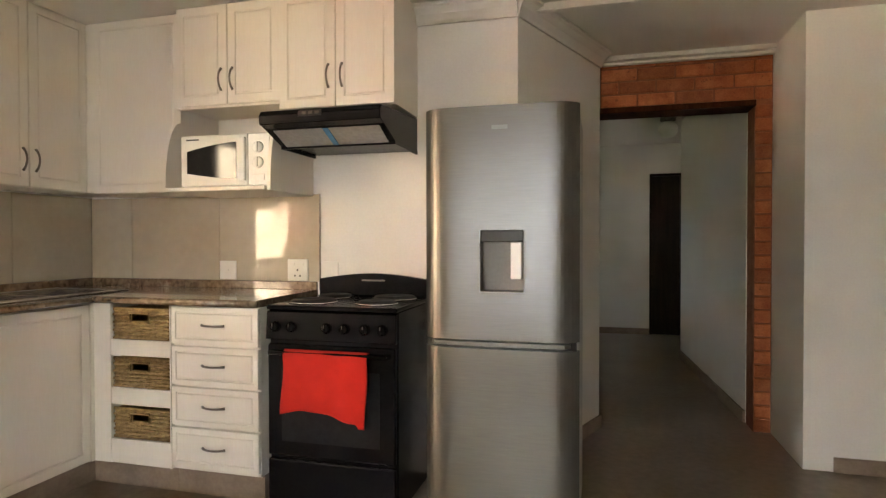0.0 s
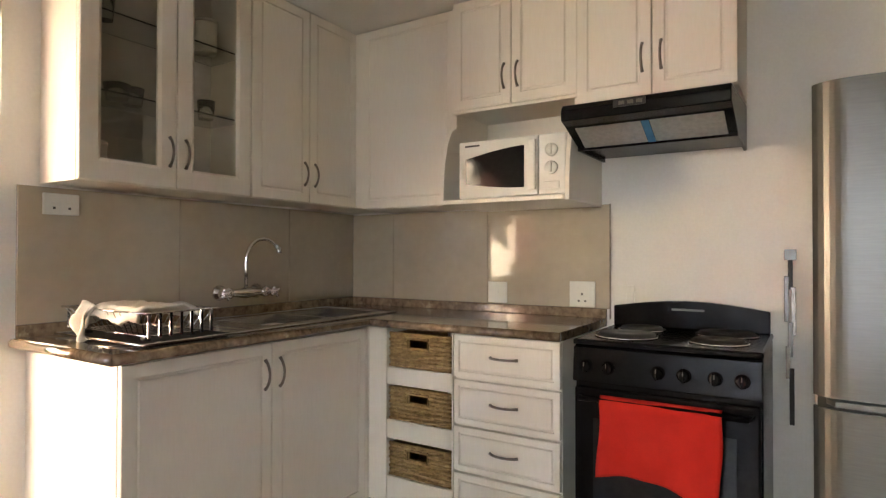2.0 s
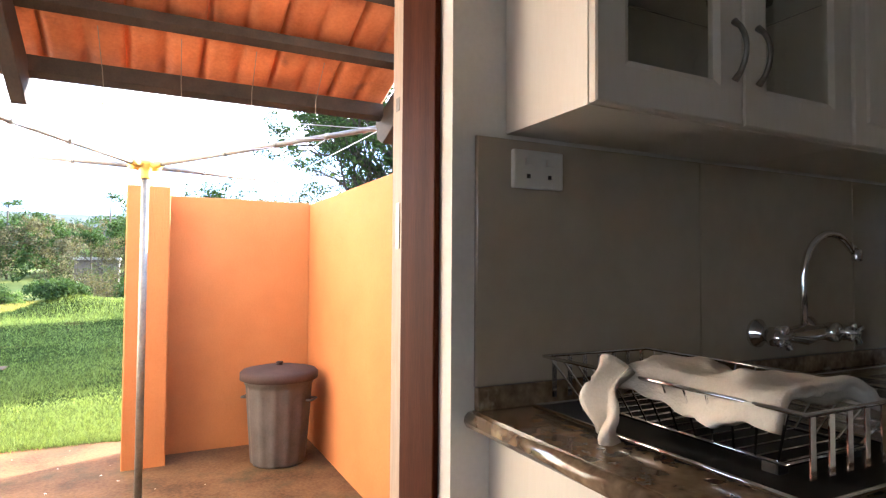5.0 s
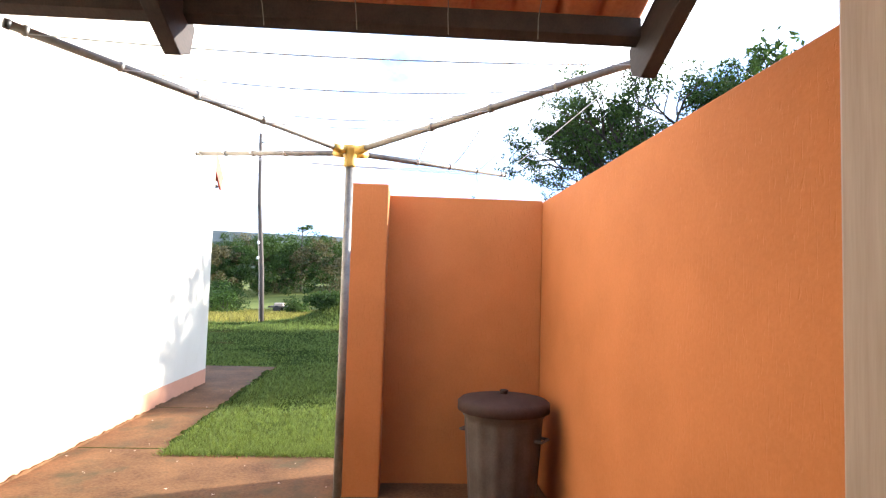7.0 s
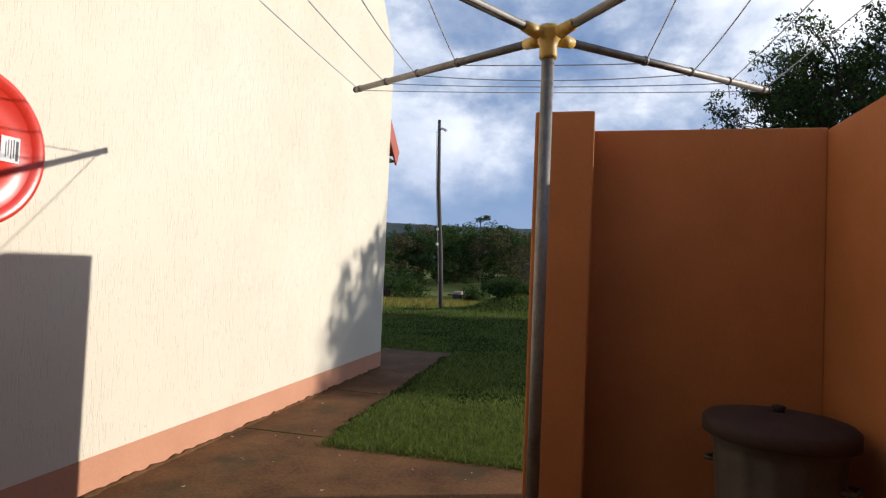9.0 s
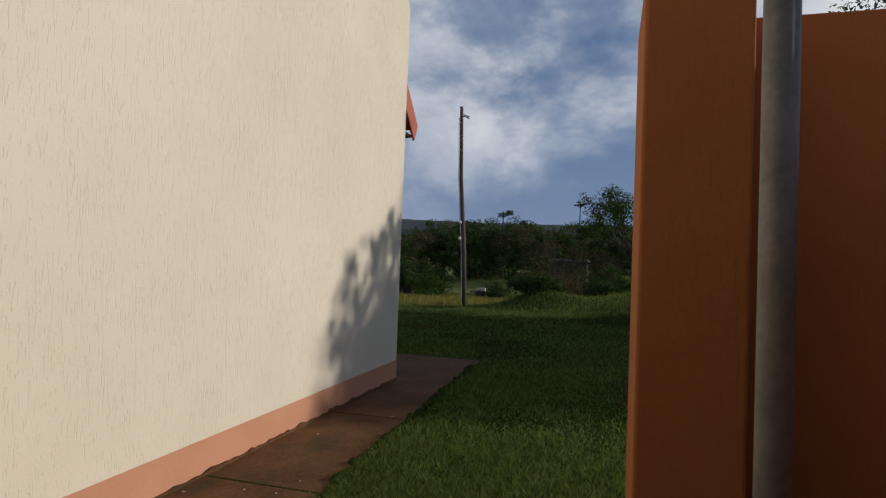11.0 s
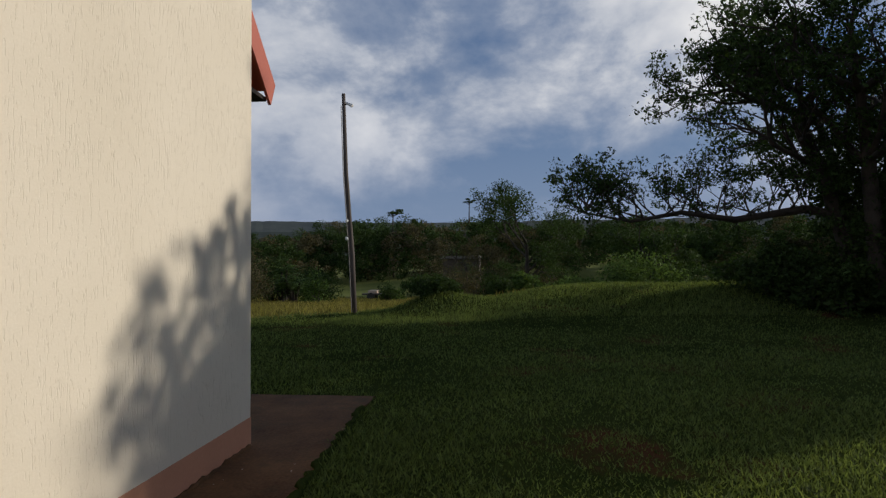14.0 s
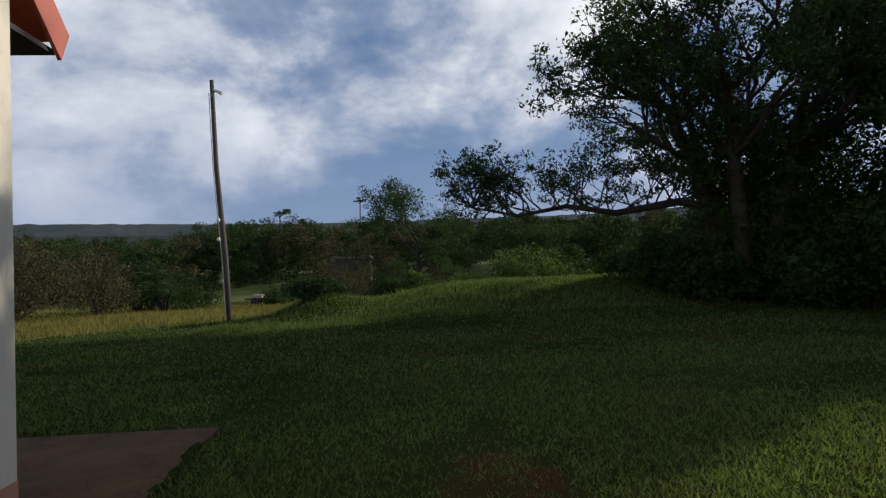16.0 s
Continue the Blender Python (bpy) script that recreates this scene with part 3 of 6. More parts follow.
def upper_cabinets():
    # glazed unit by the back door
    y0, y1, z0, z1, f = 1.517, 2.193, 1.415, CEILZ, -2.405
    c = thing("wall_cabinet", (-2.53, (y0 + y1) / 2, z0), "cream wall cabinet with two glazed doors and glassware inside", "cabinet")
    k = f - 0.018
    part("side_panel", box(WX, k, y0, y0 + 0.016, z0, z1 - 0.002), CAB, c)
    part("side_panel", box(WX, k, y1 - 0.016, y1, z0, z1 - 0.002), CAB, c)
    part("base_panel", box(WX, k, y0 + 0.016, y1 - 0.016, z0, z0 + 0.018), CAB, c)
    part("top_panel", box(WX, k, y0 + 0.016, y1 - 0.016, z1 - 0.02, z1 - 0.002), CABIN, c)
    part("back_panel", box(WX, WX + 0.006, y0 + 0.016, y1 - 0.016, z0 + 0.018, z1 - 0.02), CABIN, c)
    for z in (1.72, 1.99):
        part("glass_shelf", box(WX + 0.01, k - 0.012, y0 + 0.018, y1 - 0.018, z, z + 0.006), GLASS, c).visible_shadow = False
    d1 = framed_door("door", c, y0 + 0.002, 1.856, z0 + 0.002, z1 - 0.004, f, "x", True)
    d2 = framed_door("door", c, 1.860, y1 - 0.002, z0 + 0.002, z1 - 0.004, f, "x", True)
    bow_handle(d1, 1.826, 1.545, f, "x")
    bow_handle(d2, 1.890, 1.545, f, "x")
    # plain pair in the corner
    c = thing("wall_cabinet", (-2.53, 2.53, z0), "cream wall cabinet with two plain routed doors", "cabinet")
    part("body", box(WX, k, 2.195, BY - 0.002, z0, z1 - 0.002), CAB, c)
    part("corner_filler", box(k, -2.36, 2.851, 2.868, z0, z1 - 0.002), CAB, c)
    d1 = framed_door("door", c, 2.197, 2.521, z0 + 0.002, z1 - 0.004, f, "x")
    d2 = framed_door("door", c, 2.525, 2.849, z0 + 0.002, z1 - 0.004, f, "x")
    bow_handle(d1, 2.49, 1.545, f, "x")
    bow_handle(d2, 2.555, 1.545, f, "x")
    # single door by the microwave
    f = 2.85
    c = thing("wall_cabinet", (-2.08, 2.98, 1.40), "cream wall cabinet with one plain routed door beside the microwave", "cabinet")
    part("body", box(-2.36, -1.805, f + 0.018, BY, 1.405, z1 - 0.002), CAB, c)
    framed_door("door", c, -2.36, -1.815, 1.407, z1 - 0.004, f, "-y")
    # microwave niche with doors over it
    c = thing("wall_cabinet", (-1.51, 2.95, 1.39), "cream wall cabinet with an open microwave niche", "cabinet")
    g = 2.80
    part("body", box(-1.786, -1.228, g + 0.018, BY, 1.812, z1 - 0.002), CAB, c)
    part("back_panel", box(-1.786, -1.228, BY - 0.012, BY, 1.39, 1.812), CAB, c)
    curve = [(BY - 0.012, 1.39), (2.70, 1.39)] + [(2.70 + 0.11 * (1 - math.cos(a)), 1.42 + 0.32 * math.sin(a)) for a in [math.pi / 2 * i / 8 for i in range(9)]] + [(2.81, 1.812), (BY - 0.012, 1.812)]
    part("side_panel", prism(curve, "x", -1.803, -1.787), CAB, c)
    part("side_panel", prism(curve, "x", -1.241, -1.225), CAB, c)
    part("shelf", box(-1.787, -1.241, 2.675, BY - 0.012, 1.39, 1.408, 0.003), CAB, c)
    part("trim_strip", box(-1.80, -1.225, g - 0.004, g + 0.016, 1.80, 1.815, 0.003), CAB, c)
    d1 = framed_door("door", c, -1.80, -1.516, 1.817, z1 - 0.004, g, "-y")
    d2 = framed_door("door", c, -1.512, -1.228, 1.817, z1 - 0.004, g, "-y")
    bow_handle(d1, -1.545, 1.935, g, "-y")
    bow_handle(d2, -1.483, 1.935, g, "-y")
    # over the hood
    c = thing("wall_cabinet", (-0.94, 2.95, 1.765), "cream wall cabinet with two doors above the cooker hood", "cabinet")
    part("body", box(-1.223, -0.657, g - 0.002, BY, 1.765, z1 - 0.002), CAB, c)
    d1 = framed_door("door", c, -1.221, -0.941, 1.767, z1 - 0.004, g - 0.02, "-y")
    d2 = framed_door("door", c, -0.937, -0.657, 1.767, z1 - 0.004, g - 0.02, "-y")
    bow_handle(d1, -0.972, 1.905, g - 0.02, "-y")
    bow_handle(d2, -0.905, 1.905, g - 0.02, "-y")


def base_units():
    c = thing("base_cabinet", (-2.37, 2.03, 0), "cream sink cabinet with two plain doors under the worktop", "cabinet")
    f = -2.092
    part("body", box(WX, f - 0.018, 1.482, 2.60, 0.12, 0.868), CAB, c)
    part("corner_post", box(f - 0.018, f + 0.004, 2.555, 2.60, 0.12, 0.868), CAB, c)
    part("plinth", box(WX, f - 0.055, 1.50, 2.64, 0, 0.12), SKIRT, c, "brown plinth")
    d1 = framed_door("door", c, 1.484, 2.026, 0.125, 0.862, f, "x")
    d2 = framed_door("door", c, 2.030, 2.552, 0.125, 0.862, f, "x")
    bow_handle(d1, 1.994, 0.752, f, "x")
    bow_handle(d2, 2.062, 0.752, f, "x")
    # open basket unit
    f = 2.575
    c = thing("base_cabinet", (-1.84, 2.85, 0), "cream open base unit holding three woven baskets", "cabinet")
    x0, x1 = -2.085, -1.662
    part("side_panel", box(x0 - 0.01, -1.995, f, BY, 0.12, 0.868), CAB, c)
    part("side_panel", box(-1.668, x1, f, BY, 0.12, 0.868), CAB, c)
    part("back_panel", box(-1.995, -1.668, BY - 0.02, BY, 0.12, 0.868), CAB, c)
    for z0, z1 in ((0.12, 0.235), (0.395, 0.475), (0.625, 0.700)):
        part("rail", box(-1.995, -1.668, f + 0.002, f + 0.022, z0, z1, 0.003), CAB, c)
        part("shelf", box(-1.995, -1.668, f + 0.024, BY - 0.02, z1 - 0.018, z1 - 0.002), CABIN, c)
    part("plinth", box(-2.14, x1, f + 0.05, BY, 0, 0.12), SKIRT, c, "brown plinth")
    # drawer stack
    c = thing("base_cabinet", (-1.435, 2.85, 0), "cream base unit with four routed drawers", "cabinet")
    part("body", box(-1.658, -1.212, f + 0.02, BY, 0.12, 0.868), CAB, c)
    part("plinth", box(-1.66, -1.215, f + 0.05, BY, 0, 0.12), SKIRT, c, "brown plinth")
    for z0, z1 in ((0.140, 0.316), (0.326, 0.500), (0.510, 0.684), (0.694, 0.862)):
        d = framed_drawer(c, -1.657, -1.213, z0, z1, f)
        bow_handle(d, -1.435, (z0 + z1) / 2 + 0.005, f, "-y", False, 0.115)


def framed_drawer(parent, x0, x1, z0, z1, f):
    bm = routed(x0, x1, f, f + 0.018, z0, z1, "-y", 0.028, 0.010)
    return part("drawer", bm, CAB, parent)


def worktop():
    w = thing("worktop", (-2.3, 2.4, 0.87), "polished brown speckled granite worktop with an upstand", "worktop")
    z0, z1 = 0.869, 0.902
    sx0, sx1, sy0, sy1 = -2.58, -2.16, 1.60, 2.82     # cut-out for the sink
    outline = [(WX, 1.447), (-2.068, 1.447), (-2.068, 2.548), (-1.205, 2.548), (-1.205, BY), (WX, BY), (WX, sy1), (sx0, sy1), (sx1, sy1), (sx1, sy0), (sx0, sy0), (sx0, sy1 - 0.001), (WX, sy1 - 0.001)]
    bm = prism(outline, "z", z0, z1)
    part("slab", bm, STONE, w)
    for pts in (((-2.066, 1.445), (-2.066, 2.55)), ((WX, 1.445), (-2.066, 1.445)), ((-2.066, 2.546), (-1.203, 2.546))):
        part("rounded_edge", tube(bmesh.new(), [(*pts[0], 0.8855), (*pts[1], 0.8855)], 0.0162, 10), STONE, w, "", True)
    part("upstand", box(WX, WX + 0.016, 1.449, BY, z1, 0.944, 0.003), STONE, w)
    part("upstand", box(WX + 0.016, -1.205, BY - 0.016, BY, z1, 0.944, 0.003), STONE, w)
    s = thing("sink", (-2.37, 2.21, 0.9), "stainless steel drop-in sink with two bowls and a drainer", "sink")
    rim = bmesh.new()
    by = ((2.12, 2.44), (2.47, 2.79))
    for r in ((-2.60, -2.14, 1.58, 2.12), (-2.60, -2.14, 2.44, 2.47), (-2.60, -2.14, 2.79, 2.84), (-2.60, -2.53, 2.12, 2.44), (-2.21, -2.14, 2.12, 2.44), (-2.60, -2.53, 2.47, 2.79), (-2.21, -2.14, 2.47, 2.79)):
        slab(rim, *r, 0.9025, 0.9065)
    part("rim", rim, SINKS, s)
    part("rolled_edge", tube(bmesh.new(), [(-2.60, 1.58, 0.906), (-2.14, 1.58, 0.906), (-2.14, 2.84, 0.906), (-2.60, 2.84, 0.906)], 0.004, 8, True), SINKS, s, "", True)
    for y0, y1 in by:
        bm = bmesh.new()
        a, b = -2.53, -2.21
        top = [bm.verts.new(p) for p in ((a, y0, 0.906), (b, y0, 0.906), (b, y1, 0.906), (a, y1, 0.906))]
        low = [bm.verts.new(p) for p in ((a + 0.03, y0 + 0.03, 0.76), (b - 0.03, y0 + 0.03, 0.76), (b - 0.03, y1 - 0.03, 0.76), (a + 0.03, y1 - 0.03, 0.76))]
        for i in range(4):
            bm.faces.new((top[i], top[(i + 1) % 4], low[(i + 1) % 4], low[i]))
        bm.faces.new(low)
        bmesh.ops.solidify(bm, geom=bm.faces[:], thickness=0.002)
        part("bowl", bm, SINKS, s)
    for i in range(7):
        y = 1.66 + 0.06 * i
        part("drain_rib", tube(bmesh.new(), [(-2.55, y, 0.907), (-2.19, y, 0.907)], 0.003, 6), SINKS, s)


def backsplash():
    w = thing("backsplash", (WX, 2.3, 0.944), "large glossy beige wall tiles behind the worktop", "backsplash")
    tagged(w, kind="structure")
    part("grout_bed", boxes((WX, WX + 0.006, 1.449, BY, 0.944, 1.405), (WX + 0.006, -1.19, BY - 0.006, BY, 0.944, 1.40)), GROUT, w)
    for y0, y1 in ((1.449, 2.031), (2.034, 2.627), (2.630, BY - 0.012)):
        part("tile", box(WX + 0.004, WX + 0.011, y0, y1, 0.946, 1.404, 0.0012, 1), SPLASH, w)
    for x0, x1 in ((WX + 0.012, -2.364), (-2.361, -1.789), (-1.786, -1.192)):
        part("tile", box(x0, x1, BY - 0.011, BY - 0.004, 0.946, 1.399, 0.0012, 1), SPLASH, w)
    part("edge_trim", box(-1.191, -1.187, BY - 0.012, BY, 0.90, 1.402), PEWTER, w, "dark tile edge strip")


def socket(name, x0, x1, y0, y1, z0, z1, axis, label, pins):
    s = thing(name, ((x0 + x1) / 2, (y0 + y1) / 2, z0), label, "socket")
    plate = part("plate", box(x0, x1, y0, y1, z0, z1, 0.003), WPLAST, s)
    for u, v, du, dv, m in pins:
        if axis == "x":
            part("switch" if m is WPLAST else "pin_hole", box(x1 - 0.001, x1 + (0.004 if m is WPLAST else 0.0006), u - du, u + du, v - dv, v + dv, 0.0), m, s)
        else:
            part("switch" if m is WPLAST else "pin_hole", box(u - du, u + du, y0 - (0.004 if m is WPLAST else 0.0006), y0 + 0.001, v - dv, v + dv, 0.0), m, s)


def sockets():
    wx = WX + 0.011
    socket("wall_socket", wx, wx + 0.012, 1.52, 1.635, 1.312, 1.385, "x", "white double wall socket on the tiles by the door",
           [(1.553, 1.362, 0.008, 0.006, WPLAST), (1.602, 1.362, 0.008, 0.006, WPLAST), (1.553, 1.335, 0.004, 0.004, INK), (1.602, 1.335, 0.004, 0.004, INK)])
    by = BY - 0.011
    socket("wall_socket", -1.368, -1.252, by - 0.012, by, 0.948, 1.062, "y", "white square wall socket above the worktop",
           [(-1.335, 1.035, 0.009, 0.007, WPLAST), (-1.285, 1.035, 0.009, 0.007, WPLAST), (-1.31, 1.005, 0.004, 0.005, INK), (-1.325, 0.975, 0.004, 0.004, INK), (-1.295, 0.975, 0.004, 0.004, INK)])
    socket("wall_socket", -1.78, -1.68, by - 0.010, by, 0.95, 1.05, "y", "beige blank wall socket above the worktop", [(-1.73, 1.0, 0.006, 0.006, WPLAST)])
    socket("stove_isolator", -1.175, -1.085, BY - 0.014, BY, 0.95, 1.05, "y", "white stove isolator plate on the wall", [(-1.13, 1.0, 0.012, 0.016, WPLAST)])


def tap():
    t = thing("kitchen_tap", (-2.6, 2.32, 1.0), "chrome wall-mounted mixer tap with a swan-neck spout", "tap")
    x = WX + 0.011
    for y in (2.22, 2.42):
        part("flange", lathe(bmesh.new(), (x, y, 1.01), [(0.034, 0.0), (0.034, 0.008), (0.018, 0.02), (0.018, 0.05), (0.024, 0.055), (0.024, 0.075), (0.012, 0.08)], 18, "x"), CHROME, t, "", True)
    part("body", tube(bmesh.new(), [(x + 0.055, 2.20, 1.008), (x + 0.055, 2.26, 1.008), (x + 0.055, 2.32, 1.008), (x + 0.055, 2.38, 1.008), (x + 0.055, 2.44, 1.008)], [0.022, 0.016, 0.026, 0.016, 0.022], 16), CHROME, t, "", True)
    for y in (2.185, 2.455):
        bm = bmesh.new()
        lathe(bm, (x + 0.07, y, 1.008), [(0.014, -0.012), (0.02, 0.0), (0.014, 0.03)], 14, "x")
        for a in range(4):
            q = math.pi / 2 * a + 0.5
            tube(bm, [(x + 0.095, y, 1.008), (x + 0.098, y + 0.027 * math.cos(q), 1.008 + 0.027 * math.sin(q))], [0.006, 0.0075], 8)
        lathe(bm, (x + 0.08, y, 1.008), [(0.011, 0.0), (0.011, 0.022), (0.007, 0.026)], 12, "x")
        part("cross_handle", bm, CHROME, t, "", True)
    pts = [(x + 0.055, 2.32, 1.02), (x + 0.055, 2.32, 1.11)]
    for i in range(13):
        a = math.pi * (1 - i / 12 * 1.0)
        s = i / 12
        pts.append((x + 0.055 + 0.03 * s, 2.40 + 0.085 * math.cos(a) + 0.005, 1.145 + 0.105 * math.sin(a) ** 0.85 if i < 12 else 1.16))
    pts.append((pts[-1][0] + 0.002, pts[-1][1] + 0.012, 1.235))
    part("spout", tube(bmesh.new(), pts[:13] + [(x + 0.083, 2.474, 1.225), (x + 0.086, 2.484, 1.208)], 0.0085, 12), CHROME, t, "", True)
    part("nozzle", lathe(bmesh.new(), (x + 0.086, 2.485, 1.185), [(0.011, 0.0), (0.012, 0.004), (0.012, 0.024), (0.009, 0.028)], 14), CHROME, t, "", True)


def dish_rack():
    r = thing("dish_rack", (-2.36, 1.69, 0.91), "chrome wire dish rack standing on the drainer", "dish rack")
    x0, x1, y0, y1, zt, zb = -2.60, -2.12, 1.565, 1.82, 1.0, 0.925
    part("rim_wire", tube(bmesh.new(), [(x0, y0, zt), (x1, y0, zt), (x1, y1, zt), (x0, y1, zt)], 0.0032, 8, True), CHROME, r, "", True)
    part("base_wire", tube(bmesh.new(), [(x0 + 0.05, y0 + 0.04, zb), (x1 - 0.05, y0 + 0.04, zb), (x1 - 0.05, y1 - 0.04, zb), (x0 + 0.05, y1 - 0.04, zb)], 0.003, 8, True), CHROME, r, "", True)
    for i in range(13):
        x = x0 + 0.02 + (x1 - x0 - 0.04) * i / 12
        xb = x0 + 0.06 + (x1 - x0 - 0.12) * i / 12
        part("rib", tube(bmesh.new(), [(x, y0, zt), (xb, y0 + 0.04, zb), (xb, y1 - 0.04, zb), (x, y1, zt)], 0.0018, 6), CHROME, r)
    for i in range(7):
        y = y0 + 0.02 + (y1 - y0 - 0.04) * i / 6
        part("end_slat", boxes((x1 - 0.006, x1 - 0.004, y - 0.005, y + 0.005, zb, zt - 0.002)), CHROME, r)
        part("end_slat", boxes((x0 + 0.004, x0 + 0.006, y - 0.005, y + 0.005, zb, zt - 0.002)), CHROME, r)
    for x in (x0 + 0.07, x1 - 0.07):
        for y in (y0 + 0.05, y1 - 0.05):
            part("foot", box(x - 0.012, x + 0.012, y - 0.012, y + 0.012, 0.908, 0.928, 0.004), BLACKM, r, "black rubber foot")
    part("tray", boxes((x0 + 0.0, x1 + 0.02, y0 - 0.02, y1 + 0.05, 0.9075, 0.9105), bevel=0.001), BLACKM, r, "dark drip tray")
    part("tray_rim", tube(bmesh.new(), [(x0, y0 - 0.02, 0.912), (x1 + 0.02, y0 - 0.02, 0.912), (x1 + 0.02, y1 + 0.05, 0.912), (x0, y1 + 0.05, 0.912)], 0.0035, 8, True), CHROME, r, "", True)
    # cloth draped over the rack
    nx, ny = 44, 26
    verts, faces = [], []
    for j in range(ny):
        for i in range(nx):
            u, v = i / (nx - 1), j / (ny - 1)
            x, y = x0 + 0.15 + u * 0.30, y0 - 0.006 + v * (0.17 + 0.05 * u)
            z = 0.988 + 0.034 * math.sin(math.pi * v) ** 0.6 + 0.020 * noise.noise(Vector((u * 4, v * 3, 1.7))) + 0.008 * noise.noise(Vector((u * 11, v * 9, 4.1)))
            if x > x1 - 0.02:
                z -= min(0.075, (x - x1 + 0.02) * 1.1)
            if v < 0.12:
                z -= (0.12 - v) * 0.12 * (0.5 + u)
            if u < 0.1:
                z -= 0.10 * (0.1 - u) * 4
            verts.append((x, y + 0.015 * noise.noise(Vector((u * 3, v * 3, 9))), z))
    for j in range(ny - 1):
        for i in range(nx - 1):
            a = j * nx + i
            faces.append((a, a + 1, a + nx + 1, a + nx))
    cl = raw("dish_cloth", verts, faces, CLOTH, None, "", "crumpled white dish cloth draped over the wire rack", "cloth", True)
    m = cl.modifiers.new("thick", "SOLIDIFY")
    m.thickness = 0.011
    # the corner that hangs over the front rim
    verts, faces = [], []
    n = 14
    for j in range(n):
        for i in range(n):
            u, v = i / (n - 1), j / (n - 1)
            w = 0.046 - 0.010 * v
            verts.append((-2.385 - w + 2 * w * u * 0.75 + 0.01 * math.sin(9 * v + 3 * u), y0 - 0.012 - 0.03 * math.sin(v * 2.2) - 0.012 * math.sin(u * 7 + v * 3), 1.018 - 0.105 * v + 0.012 * math.sin(u * 6)))
    for j in range(n - 1):
        for i in range(n - 1):
            a = j * n + i
            faces.append((a, a + 1, a + n + 1, a + n))
    cl2 = raw("hanging_corner", verts, faces, CLOTH, cl, "", "", "", True)
    cl2.modifiers.new("thick", "SOLIDIFY").thickness = 0.004


def basket(x0, x1, y0, y1, z0, z1):
    b = thing("wicker_basket", ((x0 + x1) / 2, (y0 + y1) / 2, z0), "woven straw storage basket with a cut-out grip", "basket", "baskets in the open unit")
    w = x1 - x0
    gx0, gx1, gz0, gz1 = x0 + w * 0.33, x0 + w * 0.63, z1 - 0.055, z1 - 0.022
    # body panels behind the weave
    part("front_panel", boxes((x0, gx0, y0 + 0.006, y0 + 0.012, z0, z1), (gx1, x1, y0 + 0.006, y0 + 0.012, z0, z1), (gx0, gx1, y0 + 0.006, y0 + 0.012, z0, gz0), (gx0, gx1, y0 + 0.006, y0 + 0.012, gz1, z1)), WICKER, b)
    part("side_panel", box(x0, x0 + 0.008, y0 + 0.012, y1, z0, z1), WICKER, b)
    part("side_panel", box(x1 - 0.008, x1, y0 + 0.012, y1, z0, z1), WICKER, b)
    part("base_panel", box(x0 + 0.008, x1 - 0.008, y0 + 0.012, y1, z0, z0 + 0.008), WICKER, b)
    # weave: rows of strands that go over and under
    rows = 8
    weave = bmesh.new()
    for r in range(rows):
        z = z0 + 0.008 + (z1 - z0 - 0.016) * r / (rows - 1)
        spans = [(x0, x1)] if not (gz0 - 0.006 < z < gz1 + 0.006) else [(x0, gx0 - 0.008), (gx1 + 0.008, x1)]
        for a, c in spans:
            n = max(3, int((c - a) / 0.019))
            tube(weave, [(a + (c - a) * i / n, y0 + 0.004 + 0.0055 * (1 if (i + r) % 2 else -1), z) for i in range(n + 1)], 0.0066, 5)
    tagged(part("weave", weave, WICKER, b, "", True), kind="stuff")
    part("grip_frame", tube(bmesh.new(), [(gx0 - 0.006, y0 - 0.002, gz0 - 0.005), (gx1 + 0.006, y0 - 0.002, gz0 - 0.005), (gx1 + 0.006, y0 - 0.002, gz1 + 0.005), (gx0 - 0.006, y0 - 0.002, gz1 + 0.005)], 0.006, 8, True), WICKER, b, "pale bound grip edge", True)
    part("rim", tube(bmesh.new(), [(x0, y0 + 0.004, z1), (x1, y0 + 0.004, z1)], 0.007, 8), WICKER, b, "", True)


